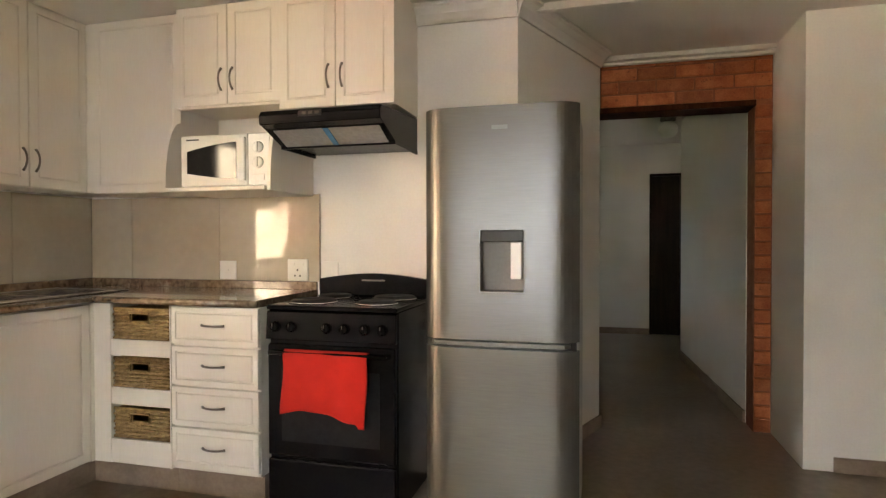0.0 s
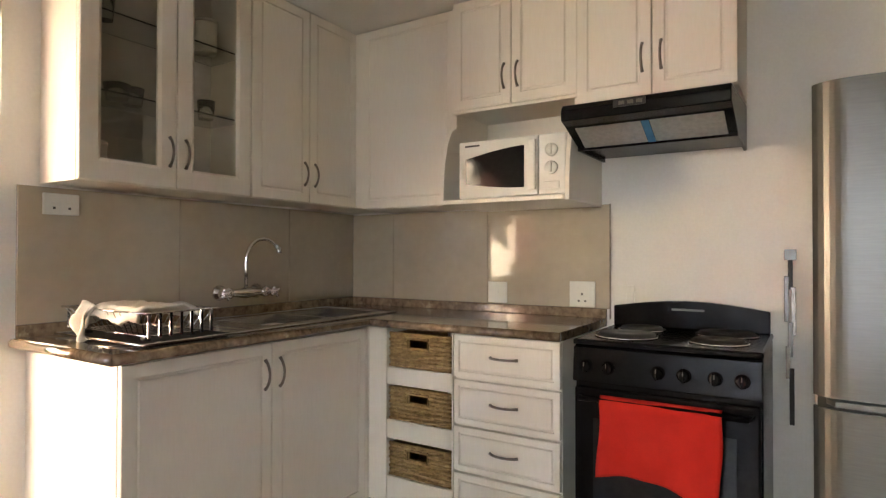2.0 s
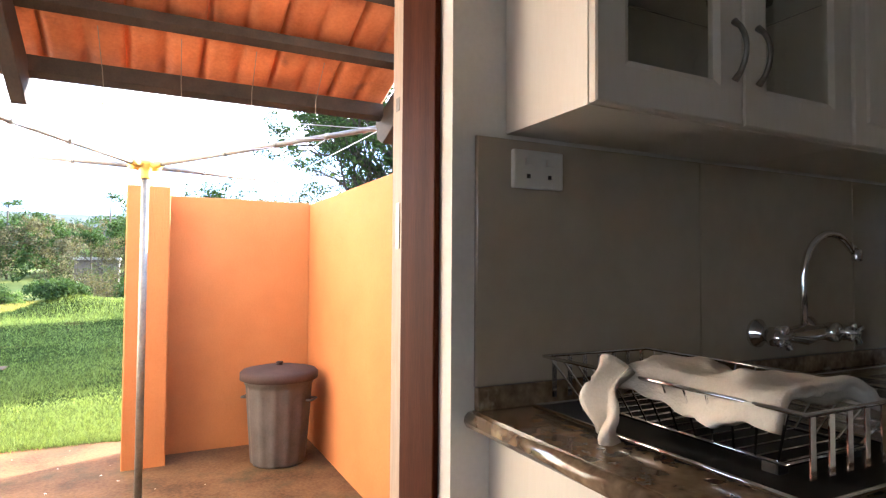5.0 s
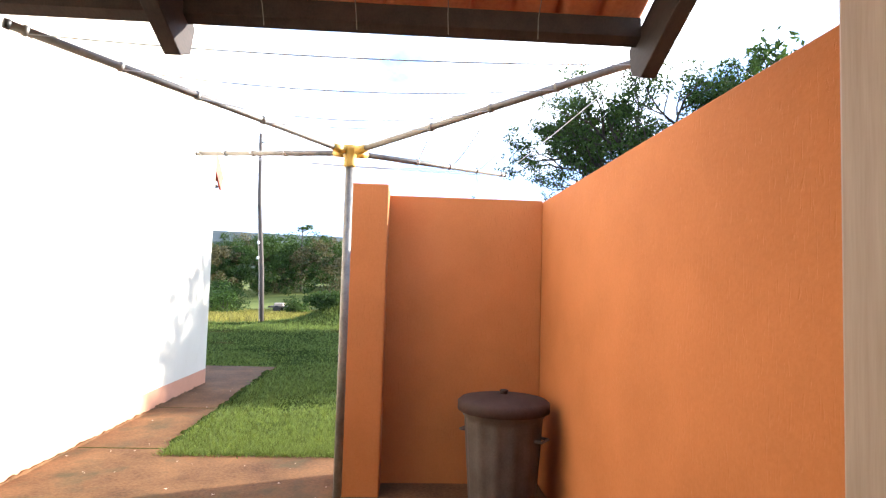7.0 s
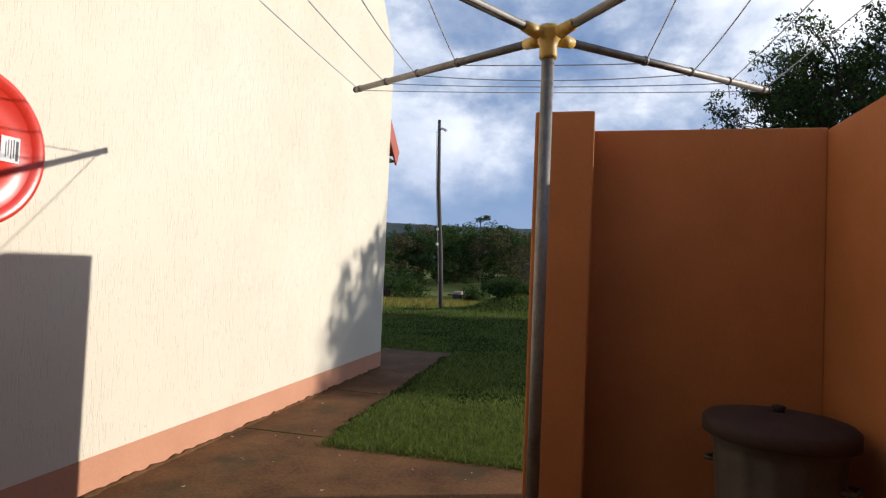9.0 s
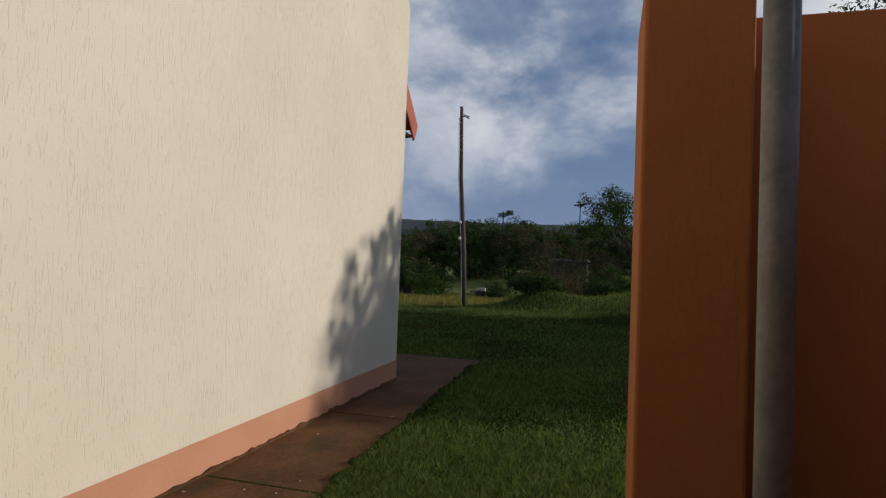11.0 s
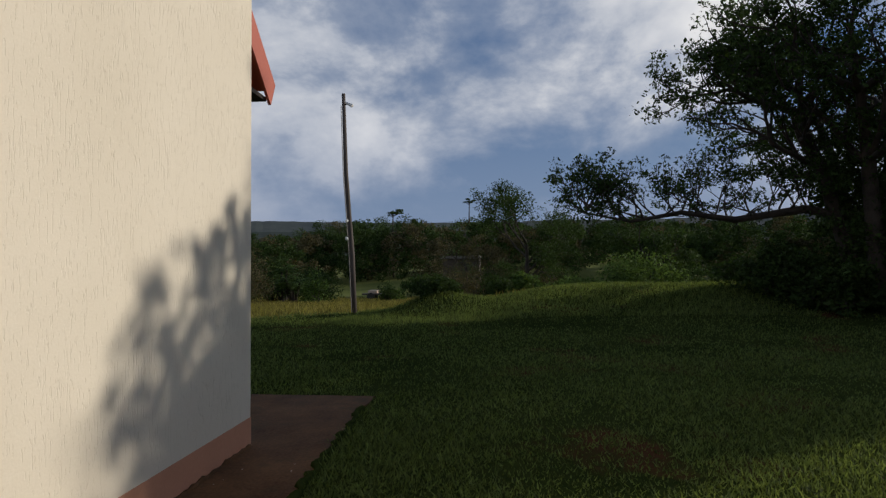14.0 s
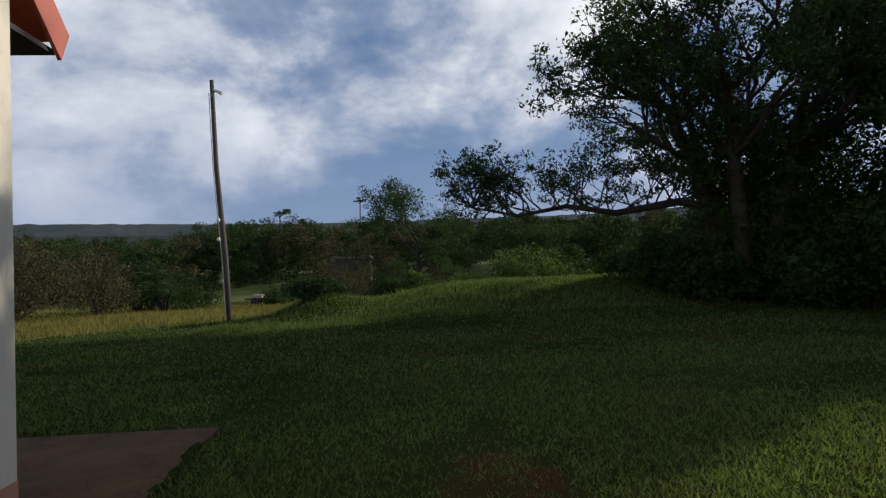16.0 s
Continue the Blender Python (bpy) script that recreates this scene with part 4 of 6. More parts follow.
def stove():
    x0, x1, y0, y1 = -1.155, -0.572, 2.545, 3.08
    s = thing("stove", (-0.86, 2.8, 0), "black freestanding electric stove with four plates", "stove")
    part("body", box(x0, x1, y0 + 0.03, y1, 0.03, 0.865, 0.006), BLACK, s)
    part("hob", box(x0 - 0.003, x1 + 0.003, y0 + 0.004, y1, 0.865, 0.886, 0.007), BLACK, s)
    bk = [(x0 + 0.005, 0.886), (x1 - 0.005, 0.886)] + [(x1 - 0.005 - (x1 - x0 - 0.01) * i / 16, 0.968 + 0.028 * math.sin(math.pi * i / 16)) for i in range(17)]
    back = part("splash_back", prism(bk, "y", y1 - 0.05, y1 - 0.015, 0.004), BLACK, s, "curved black splash back")
    part("badge", box(-0.92, -0.80, y1 - 0.052, y1 - 0.050, 0.958, 0.966), STEEL, back)
    part("control_panel", prism([(y0 + 0.028, 0.735), (y0 - 0.004, 0.742), (y0 + 0.006, 0.858), (y0 + 0.03, 0.864)], "x", x0, x1, 0.003), BLACK, s)
    for i, x in enumerate((-1.105, -1.03, -0.87, -0.79, -0.70, -0.625)):
        k = bmesh.new()
        lathe(k, (x, y0 + 0.0, 0.797), [(0.022, 0.0), (0.022, -0.008), (0.017, -0.012), (0.016, -0.028), (0.012, -0.03)], 18, "y")
        slab(k, x - 0.0035, x + 0.0035, y0 - 0.036, y0 - 0.026, 0.778, 0.816, bevel=0.0015, seg=1)
        knob = part("knob", k, BLACK, s)
        part("mark", box(x - 0.0015, x + 0.0015, y0 - 0.0368, y0 - 0.036, 0.80, 0.814), STEEL, knob)
    oven = part("oven_door", box(x0 + 0.004, x1 - 0.004, y0 + 0.004, y0 + 0.03, 0.245, 0.722, 0.008), BLACK, s)
    part("window", box(x0 + 0.07, x1 - 0.07, y0 + 0.0015, y0 + 0.0045, 0.31, 0.62, 0.001), DGLASS, oven)
    part("door_handle", tube(bmesh.new(), [(x0 + 0.03, y0 + 0.005, 0.69), (x0 + 0.035, y0 - 0.035, 0.692), (x1 - 0.035, y0 - 0.035, 0.692), (x1 - 0.03, y0 + 0.005, 0.69)], 0.011, 10), BLACK, oven, "", True)
    part("drawer", box(x0 + 0.004, x1 - 0.004, y0 + 0.004, y0 + 0.03, 0.05, 0.232, 0.008), BLACK, s)
    for x in (x0 + 0.04, x1 - 0.04):
        for y in (y0 + 0.07, y1 - 0.05):
            part("foot", lathe(bmesh.new(), (x, y, 0), [(0.02, 0.0), (0.02, 0.02), (0.012, 0.03)], 12), BLACKM, s)
    for x, y, r in ((-1.01, 2.70, 0.095), (-0.71, 2.70, 0.078), (-1.01, 2.92, 0.075), (-0.71, 2.92, 0.092)):
        pl = part("hot_plate", lathe(bmesh.new(), (x, y, 0.886), [(r + 0.014, 0.0), (r + 0.012, 0.006), (r, 0.007), (r, 0.014), (r * 0.35, 0.015), (r * 0.3, 0.013)], 28), BLACKM, s, "solid black hot plate", True)
        part("chrome_ring", lathe(bmesh.new(), (x, y, 0.8865), [(r + 0.016, 0.0), (r + 0.016, 0.004), (r + 0.006, 0.0065), (r + 0.004, 0.003)], 28), CHROME, pl, "", True)


def towel():
    x0, x1, y = -1.05, -0.68, 2.497
    nx, nz = 30, 26
    verts, faces = [], []
    for j in range(nz):
        for i in range(nx):
            u, v = i / (nx - 1), j / (nz - 1)
            drop = 0.262 - 0.02 * math.sin(u * 5.0) + (0.018 if u > 0.93 else 0)
            x = x0 + (x1 - x0) * u + 0.006 * math.sin(v * 5)
            z = 0.705 - drop * v
            yy = y - 0.004 * v - 0.007 * math.sin(u * 17 + v) * v - 0.006 * math.sin(u * 7.5) * v
            if j == 0:
                yy, z = 2.53, 0.70
            elif j == 1:
                yy, z = 2.512, 0.706
            verts.append((x, yy, z))
    for j in range(nz - 1):
        for i in range(nx - 1):
            a = j * nx + i
            faces.append((a, a + 1, a + nx + 1, a + nx))
    t = raw("towel", verts, faces, TOWEL, None, "", "bright red cotton towel hanging over the oven handle", "towel", True)
    t.modifiers.new("thick", "SOLIDIFY").thickness = 0.004


def hood():
    x0, x1 = -1.222, -0.658
    h = thing("cooker_hood", (-0.94, 2.85, 1.59), "black slimline cooker hood with grease filters underneath", "cooker hood")
    prof = [(BY, 1.762), (2.62, 1.725), (2.60, 1.700), (2.605, 1.665), (2.66, 1.655), (2.78, 1.60), (BY, 1.60)]
    part("body", prism(prof, "x", x0, x1, 0.004), BLACK, h)
    part("control_strip", box(-1.03, -0.92, 2.598, 2.606, 1.69, 1.715, 0.001), BLACKM, h)
    for i in range(3):
        part("button", box(-1.01 + 0.03 * i, -0.99 + 0.03 * i, 2.5955, 2.599, 1.697, 1.709, 0.001), STEEL, h)
    # sloping filters, flush in the underside
    for a, b in ((x0 + 0.03, -0.955), (-0.925, x1 - 0.03)):
        bm = prism([(2.672, 1.6485), (2.79, 1.5945), (2.793, 1.597), (2.675, 1.651)], "x", a, b)
        part("filter", bm, GREYFILT, h, "grey mesh grease filter")
    part("filter_strip", prism([(2.672, 1.647), (2.80, 1.5885), (2.803, 1.595), (2.675, 1.651)], "x", -0.953, -0.927), BLUEF, h, "blue protective film strip")
    part("rim", boxes((x0, x1, 2.79, 2.80, 1.585, 1.602), (x0, x0 + 0.01, 2.80, BY, 1.585, 1.602), (x1 - 0.01, x1, 2.80, BY, 1.585, 1.602)), BLACK, h)


def microwave():
    x0, x1, y0, y1, z0, z1 = -1.735, -1.255, 2.745, 3.09, 1.4085, 1.662
    m = thing("microwave_oven", (-1.5, 2.9, z0), "white microwave oven with a dark curved window", "microwave")
    part("body", box(x0, x1, y0 + 0.012, y1, z0 + 0.008, z1, 0.006), WPLAST, m)
    d = part("door", box(x0, -1.37, y0, y0 + 0.014, z0 + 0.01, z1 - 0.002, 0.005), WPLAST, m)
    zc = (z0 + z1) / 2
    win = [(x0 + 0.035, zc - 0.055)] + [(x0 + 0.035 + 0.27 * i / 10, zc - 0.055 - 0.028 * math.sin(math.pi / 2 * i / 10)) for i in range(1, 11)] + \
          [(x0 + 0.305 - 0.27 * i / 10, zc + 0.088 - 0.038 * (i / 10) ** 1.6) for i in range(11)]
    part("window", prism(win, "y", y0 - 0.002, y0 + 0.001), DGLASS, d, "dark curved window")
    part("door_handle", prism([(-1.41, z0 + 0.03), (-1.375, z0 + 0.03), (-1.375, z1 - 0.02), (-1.405, z1 - 0.02)], "y", y0 - 0.02, y0, 0.005), WPLAST, d)
    part("control_panel", box(-1.368, x1, y0, y0 + 0.014, z0 + 0.01, z1 - 0.002, 0.005), WPLAST, m)
    for z in (z0 + 0.185, z0 + 0.115):
        k = part("dial", lathe(bmesh.new(), (-1.312, y0, z), [(0.026, 0.0), (0.025, -0.01), (0.021, -0.014), (0.008, -0.015)], 22, "y"), WPLAST, m, "", True)
        part("grip", box(-1.317, -1.307, y0 - 0.022, y0 - 0.012, z - 0.022, z + 0.022, 0.003), WPLAST, k)
    part("open_button", box(-1.345, -1.28, y0 - 0.004, y0 + 0.001, z0 + 0.03, z0 + 0.06, 0.002), WPLAST, m)
    part("brand_bar", box(x0 + 0.03, x0 + 0.10, y0 - 0.0008, y0 + 0.001, z1 - 0.025, z1 - 0.018), INK, d)
    for x in (x0 + 0.05, x1 - 0.05):
        for y in (y0 + 0.05, y1 - 0.05):
            part("foot", box(x - 0.01, x + 0.01, y - 0.01, y + 0.01, z0, z0 + 0.009), BLACKM, m)


def fridge():
    x0, x1, y0, y1, z1 = -0.445, 0.146, 2.505, 3.10, 1.665
    f = thing("fridge_freezer", (-0.15, 2.8, 0), "tall brushed-steel fridge freezer with a water dispenser", "fridge")
    part("body", box(x0 + 0.004, x1 - 0.004, y0 + 0.065, y1, 0.03, z1 - 0.008, 0.006), FRSIDE, f)

    def depth(x):
        return y0 + 0.05 * abs(2 * (x - x0) / (x1 - x0) - 1) ** 9

    n = 44
    sweep = [x0 + (x1 - x0) * i / n for i in range(n + 1)]
    zs = 0.765
    dx0, dx1, dz0, dz1 = -0.222, -0.052, 0.962, 1.198
    # upper door in four pieces round the dispenser recess
    bm = bmesh.new()
    xs = sorted({round(x, 4) for x in sweep} | {dx0, dx1})
    zr = [zs + 0.016, dz0, dz1, z1]
    grid = [[bm.verts.new((x, depth(x), z)) for x in xs] for z in zr]
    rear = [[bm.verts.new((x, y0 + 0.06, z)) for x in xs] for z in zr]
    for j in range(3):
        for i in range(len(xs) - 1):
            if j == 1 and dx0 - 1e-4 <= xs[i] and xs[i + 1] <= dx1 + 1e-4:
                continue
            bm.faces.new((grid[j][i], grid[j][i + 1], grid[j + 1][i + 1], grid[j + 1][i]))
    for i in range(len(xs) - 1):
        bm.faces.new((grid[0][i + 1], grid[0][i], rear[0][i], rear[0][i + 1]))
        bm.faces.new((grid[3][i], grid[3][i + 1], rear[3][i + 1], rear[3][i]))
    for j in range(3):
        bm.faces.new((grid[j][0], grid[j + 1][0], rear[j + 1][0], rear[j][0]))
        bm.faces.new((grid[j + 1][-1], grid[j][-1], rear[j][-1], rear[j + 1][-1]))
    up = part("upper_door", bm, STEEL, f)
    part("lower_door", prism([(x0, y0 + 0.06)] + [(x, depth(x)) for x in sweep] + [(x1, y0 + 0.06)], "z", 0.06, zs - 0.016), STEEL, f)
    part("handle_strip", prism([(x0 + 0.03, y0 + 0.03), (x0 + 0.05, y0 - 0.008), (-0.15, y0 - 0.018), (x1 - 0.05, y0 - 0.008), (x1 - 0.03, y0 + 0.03)], "z", zs - 0.004, zs + 0.012, 0.002), STEEL, f, "bright horizontal grip between the doors")
    part("door_gap", box(x0 + 0.01, x1 - 0.01, y0 + 0.03, y0 + 0.06, zs - 0.016, zs + 0.016), BLACKM, f)
    disp = part("dispenser", boxes((dx0, dx1, y0 + 0.055, y0 + 0.06, dz0, dz1), (dx0, dx0 + 0.004, y0, y0 + 0.055, dz0, dz1), (dx1 - 0.004, dx1, y0, y0 + 0.055, dz0, dz1), (dx0, dx1, y0, y0 + 0.055, dz0, dz0 + 0.006)), DISP, up, "recessed grey water dispenser")
    part("dispenser_cap", box(dx0 + 0.004, dx1 - 0.004, y0 + 0.002, y0 + 0.055, dz1 - 0.045, dz1, 0.003), BLACKM, up, "black dispenser top")
    part("lever", box(dx1 - 0.055, dx1 - 0.012, y0 + 0.02, y0 + 0.05, dz0 + 0.05, dz1 - 0.045, 0.005), FRSIDE, up)
    part("badge", box(-0.175, -0.115, y0 - 0.0012, y0 + 0.002, 1.575, 1.59), DISP, up)
    for x in (x0 + 0.05, x1 - 0.05):
        part("foot", lathe(bmesh.new(), (x, y0 + 0.12, 0), [(0.022, 0.0), (0.022, 0.025), (0.015, 0.032)], 12), BLACKM, f)
        part("foot", lathe(bmesh.new(), (x, y1 - 0.06, 0), [(0.022, 0.0), (0.022, 0.025), (0.015, 0.032)], 12), BLACKM, f)


def key_rail():
    k = thing("hanging_keys", (-0.515, BY, 0.9), "bunch of metal keys hanging on the wall, gap shadow painted below", "keys")
    part("hook_plate", box(-0.535, -0.495, BY - 0.008, BY, 1.16, 1.20, 0.002), STEEL, k)
    # lowest black piece stands in for shadow in the gap beside the stove
    for i, (dx, z0, z1, m) in enumerate(((0.0, 1.05, 1.16, BLACKM), (-0.012, 0.93, 1.10, STEEL), (0.010, 0.88, 1.06, PEWTER), (0.0, 0.80, 0.93, STEEL), (-0.008, 0.72, 0.84, PEWTER), (0.004, 0.55, 0.76, BLACKM))):
        part("key", box(-0.523 + dx, -0.507 + dx, BY - 0.014 - 0.003 * i, BY - 0.010 - 0.003 * i, z0, z1, 0.0015, 1), m, k)


def glassware():
    y = 1.60
    for i, (yy, xx, z, h, r) in enumerate(((1.60, -2.55, 1.726, 0.10, 0.032), (1.70, -2.52, 1.726, 0.05, 0.045), (1.78, -2.56, 1.726, 0.06, 0.04), (1.98, -2.55, 1.726, 0.09, 0.033), (2.06, -2.52, 1.726, 0.07, 0.036), (1.66, -2.53, 1.996, 0.09, 0.034), (1.95, -2.54, 1.996, 0.09, 0.034))):
        tagged(part("drinking_glass", lathe(bmesh.new(), (xx, yy, z), [(r * 0.8, 0.0), (r, h), (r * 0.93, h), (r * 0.75, 0.008)], 18), CUPS, None, "clear drinking glass on the cabinet's glass shelf", True), category="glass", group="glassware in the cabinet")
    for yy, z in ((2.06, 1.996), (1.62, 1.434)):
        c = thing("storage_tin", (-2.53, yy, z), "white ribbed storage tin with a lid in the cabinet", "tin")
        part("can", lathe(bmesh.new(), (-2.53, yy, z), [(0.045, 0.0), (0.047, 0.01), (0.047, 0.11), (0.045, 0.115)], 24, "z", lambda a, h: 0.008 * math.sin(18 * a)), WPLAST, c, "", True)
        part("lid", lathe(bmesh.new(), (-2.53, yy, z + 0.1155), [(0.049, 0.0), (0.049, 0.012), (0.04, 0.016)], 24), WPLAST, c, "", True)


upper_cabinets()
base_units()
worktop()
backsplash()
sockets()
tap()
dish_rack()
for z0, z1 in ((0.2365, 0.375), (0.4745, 0.612), (0.6995, 0.842)):
    basket(-1.985, -1.678, 2.583, 3.05, z0, z1)
stove()
towel()
hood()
microwave()
fridge()
key_rail()
glassware()


# ---- outside: yard walls, roof, neighbouring gable ----
PX, PY0, PY1, PTOP = -7.333, 0.745, 1.083, 1.85       # pier: its east face, its sides, its top
QX, RY, RTOP = -7.655, 2.378, 1.80                    # back wall's face, side wall's face, their top
CY, CX, BAND = -1.828, -12.125, -0.323                # cream wall's face, its west corner, top of the painted band

structure("wall_house_outside", boxes((-2.97, -2.932, DY1 + 0.03, 3.5, -1.2, 3.3), (-2.97, -2.932, -3.0, DY0 - 0.03, -1.2, 3.3), (-2.97, -2.932, DY0 - 0.03, DY1 + 0.03, 2.05, 3.3)), CREAM,
          "cream scratch-plastered outside of the house wall", "wall")
structure("yard_wall_side", boxes((QX - 0.22, -2.97, RY, RY + 0.22, -0.8, RTOP), bevel=0.008), ORANGE, "orange scratch-plastered side wall of the drying yard", "wall")
structure("yard_wall_back", boxes((QX - 0.22, QX, PY1 - 0.05, RY, -0.8, RTOP + 0.01), bevel=0.008), ORANGE, "orange scratch-plastered end wall of the drying yard", "wall")
structure("yard_pier", boxes((QX - 0.24, PX, PY0, PY1, -0.8, PTOP), bevel=0.012), ORANGE, "orange plastered square pier ending the yard wall", "wall")


def added_main_roof():
    """Unseen tiled roof, added to block the eastern sky; carried up from the porch slope."""
    r = thing("added_house_roof", (0.3, 2.5, 2.9), "unseen clay tiled main roof above the kitchen, added to block sky light", "roof")
    part("slope", prism([(-2.96, 2.88), (0.4, 4.5), (3.9, 2.88), (3.9, 2.96), (0.4, 4.6), (-2.96, 2.97)], "y", -3.2, 8.5), TILE, r)
    for y in (-3.0, 8.3):
        part("gable_end", prism([(-2.93, 2.40), (3.7, 2.40), (3.7, 2.90), (0.4, 4.48), (-2.93, 2.87)], "y", y - 0.1, y + 0.1), CREAM, r)


added_main_roof()


def gable_building():
    b = thing("house_wing", (-8.0, -4.5, GROUND), "cream scratch-plastered house wing with a salmon painted band and gable", "house")
    rise = 1.25
    ridge = -8.2
    gz = 4.025
    rz = gz + (ridge - CX) * rise
    east = -2.99
    outline = [(CX, GROUND - 0.3), (CX, gz), (ridge, rz), (east, rz - (east - ridge) * 0.9), (east, GROUND - 0.3)]
    part("wall", prism(outline, "y", CY - 0.25, CY), CREAM, b)
    part("wall", box(CX, CX + 0.25, -8.6, CY - 0.25, GROUND - 0.3, 3.3), CREAM, b)
    part("wall", box(CX + 0.25, east, -8.6, -8.35, GROUND - 0.3, 3.3), CREAM, b)
    part("painted_band", boxes((CX - 0.004, east, CY - 0.002, CY + 0.004, GROUND - 0.3, BAND), (CX - 0.004, CX - 0.0005, -8.6, CY - 0.002, GROUND - 0.3, BAND)), PINKBAND, b, "salmon painted band at the foot")
    # roof slope behind the gable, with its barge end past the corner
    ex, ez = -13.22, 2.80
    sl = 0.92
    top = ez + (ridge - ex) * sl
    roof = part("roof", prism([(ex, ez), (ex + 0.06, ez - 0.04), (ridge, top - 0.06), (east, top - 1.8), (east, top - 1.72), (ridge, top)], "y", -8.7, CY - 0.26), REDTRIM, b)
    part("fascia", prism([(ex - 0.02, ez + 0.04), (ex + 0.10, ez - 0.20), (CX + 0.3, ez - 0.20 + (CX + 0.2 - ex) * sl), (CX + 0.3, ez + 0.04 + (CX + 0.3 - ex) * sl)], "y", CY - 0.25, CY - 0.22), REDTRIM, roof, "red-brown sloping barge board")
    part("soffit", box(ex + 0.10, CX, -8.6, CY - 0.27, ez - 0.16, ez - 0.12), BEAM, roof, "shaded soffit under the eave")


gable_building()


def porch_roof():
    r = thing("porch_roof", (-4.1, 1.2, 1.9), "clay tile lean-to roof on dark timber rafters over the back door", "roof")
    ex, ez, sl = -4.93, 2.07, 0.40                   # eave line and slope
    up = lambda x: ez + (x - ex) * sl
    y0, y1 = -1.2, 2.16
    for y in (0.39, 2.13):
        pts = [(ex - 0.02, up(ex) - 0.16), (ex + 0.07, up(ex) - 0.20), (-2.97, up(-2.97) - 0.14), (-2.97, up(-2.97) - 0.05), (ex - 0.05, up(ex) - 0.05)]
        part("rafter", prism(pts, "y", y - 0.03, y + 0.03, 0.004), BEAM, r)
    for i in range(5):
        x = ex + 0.05 + 0.375 * i
        deep = 0.075 if i == 0 else 0.045
        part("batten", prism([(x - 0.025, up(x - 0.025) - deep), (x + 0.025, up(x + 0.025) - deep), (x + 0.025, up(x + 0.025) - 0.002), (x - 0.025, up(x - 0.025) - 0.002)], "y", y0, y1 - 0.06), BEAM, r)
    # one roll tile, then its copies row by row
    n, wy, lx, th = 30, 0.33, 0.44, 0.014
    bm = bmesh.new()
    top, low = [], []
    for e in (0, 1):
        top.append([]), low.append([])
        for i in range(n + 1):
            s = i / n
            h = 0.046 * math.exp(-((s - 0.05) / 0.055) ** 2) + 0.046 * math.exp(-((s - 1.05) / 0.055) ** 2) + 0.030 * math.exp(-((s - 0.53) / 0.075) ** 2)
            x, y = -lx / 2 + lx * e, (s - 0.5) * (wy + 0.014)
            top[e].append(bm.verts.new((x, y, h + th + 0.018 * (1 - e))))
            low[e].append(bm.verts.new((x, y, h + 0.018 * (1 - e))))
    for i in range(n):
        bm.faces.new((top[0][i], top[0][i + 1], top[1][i + 1], top[1][i]))
        bm.faces.new((low[0][i + 1], low[0][i], low[1][i], low[1][i + 1]))
        for e in (0, 1):
            bm.faces.new((top[e][i], low[e][i], low[e][i + 1], top[e][i + 1]))
    for i in (0, n):
        bm.faces.new((top[0][i], top[1][i], low[1][i], low[0][i]))
    bmesh.ops.recalc_face_normals(bm, faces=bm.faces)
    me = bpy.data.meshes.new("roof_tile")
    bm.to_mesh(me)
    bm.free()
    me.materials.append(TILE)
    for f in me.polygons:
        f.use_smooth = True
    random.seed(4)
    for i in range(5):
        for j in range(10):
            x = ex + 0.15 + 0.375 * i
            y = y1 - 0.05 - wy * (j + 0.5) + (0.004 * random.random())
            o = new("roof_tile", me)
            o.parent = r
            o.location = Vector((x, y, up(x) + 0.012 + (0.007 if (i + j) % 2 else 0))) - r.location
            o.rotation_euler = (random.uniform(-0.01, 0.01), -math.atan(sl) + random.uniform(-0.012, 0.012), random.uniform(-0.012, 0.012))
    # wire tile ties that hang below the eave
    for k, y in enumerate((0.38, 0.71, 1.04, 1.37, 1.70)):
        part("tile_tie", tube(bmesh.new(), [(ex + 0.32, y - 0.01, up(ex + 0.3) - 0.0), (ex + 0.12, y, up(ex + 0.1) - 0.06), (ex + 0.10, y + 0.004, up(ex) - 0.085)], 0.0018, 6), GALV, r)
    part("gutter_clip", box(-3.70, -3.67, 0.94, 0.99, 2.24, 2.50, 0.003), BEAM, r, "dark bracket under the rafters")


porch_roof()


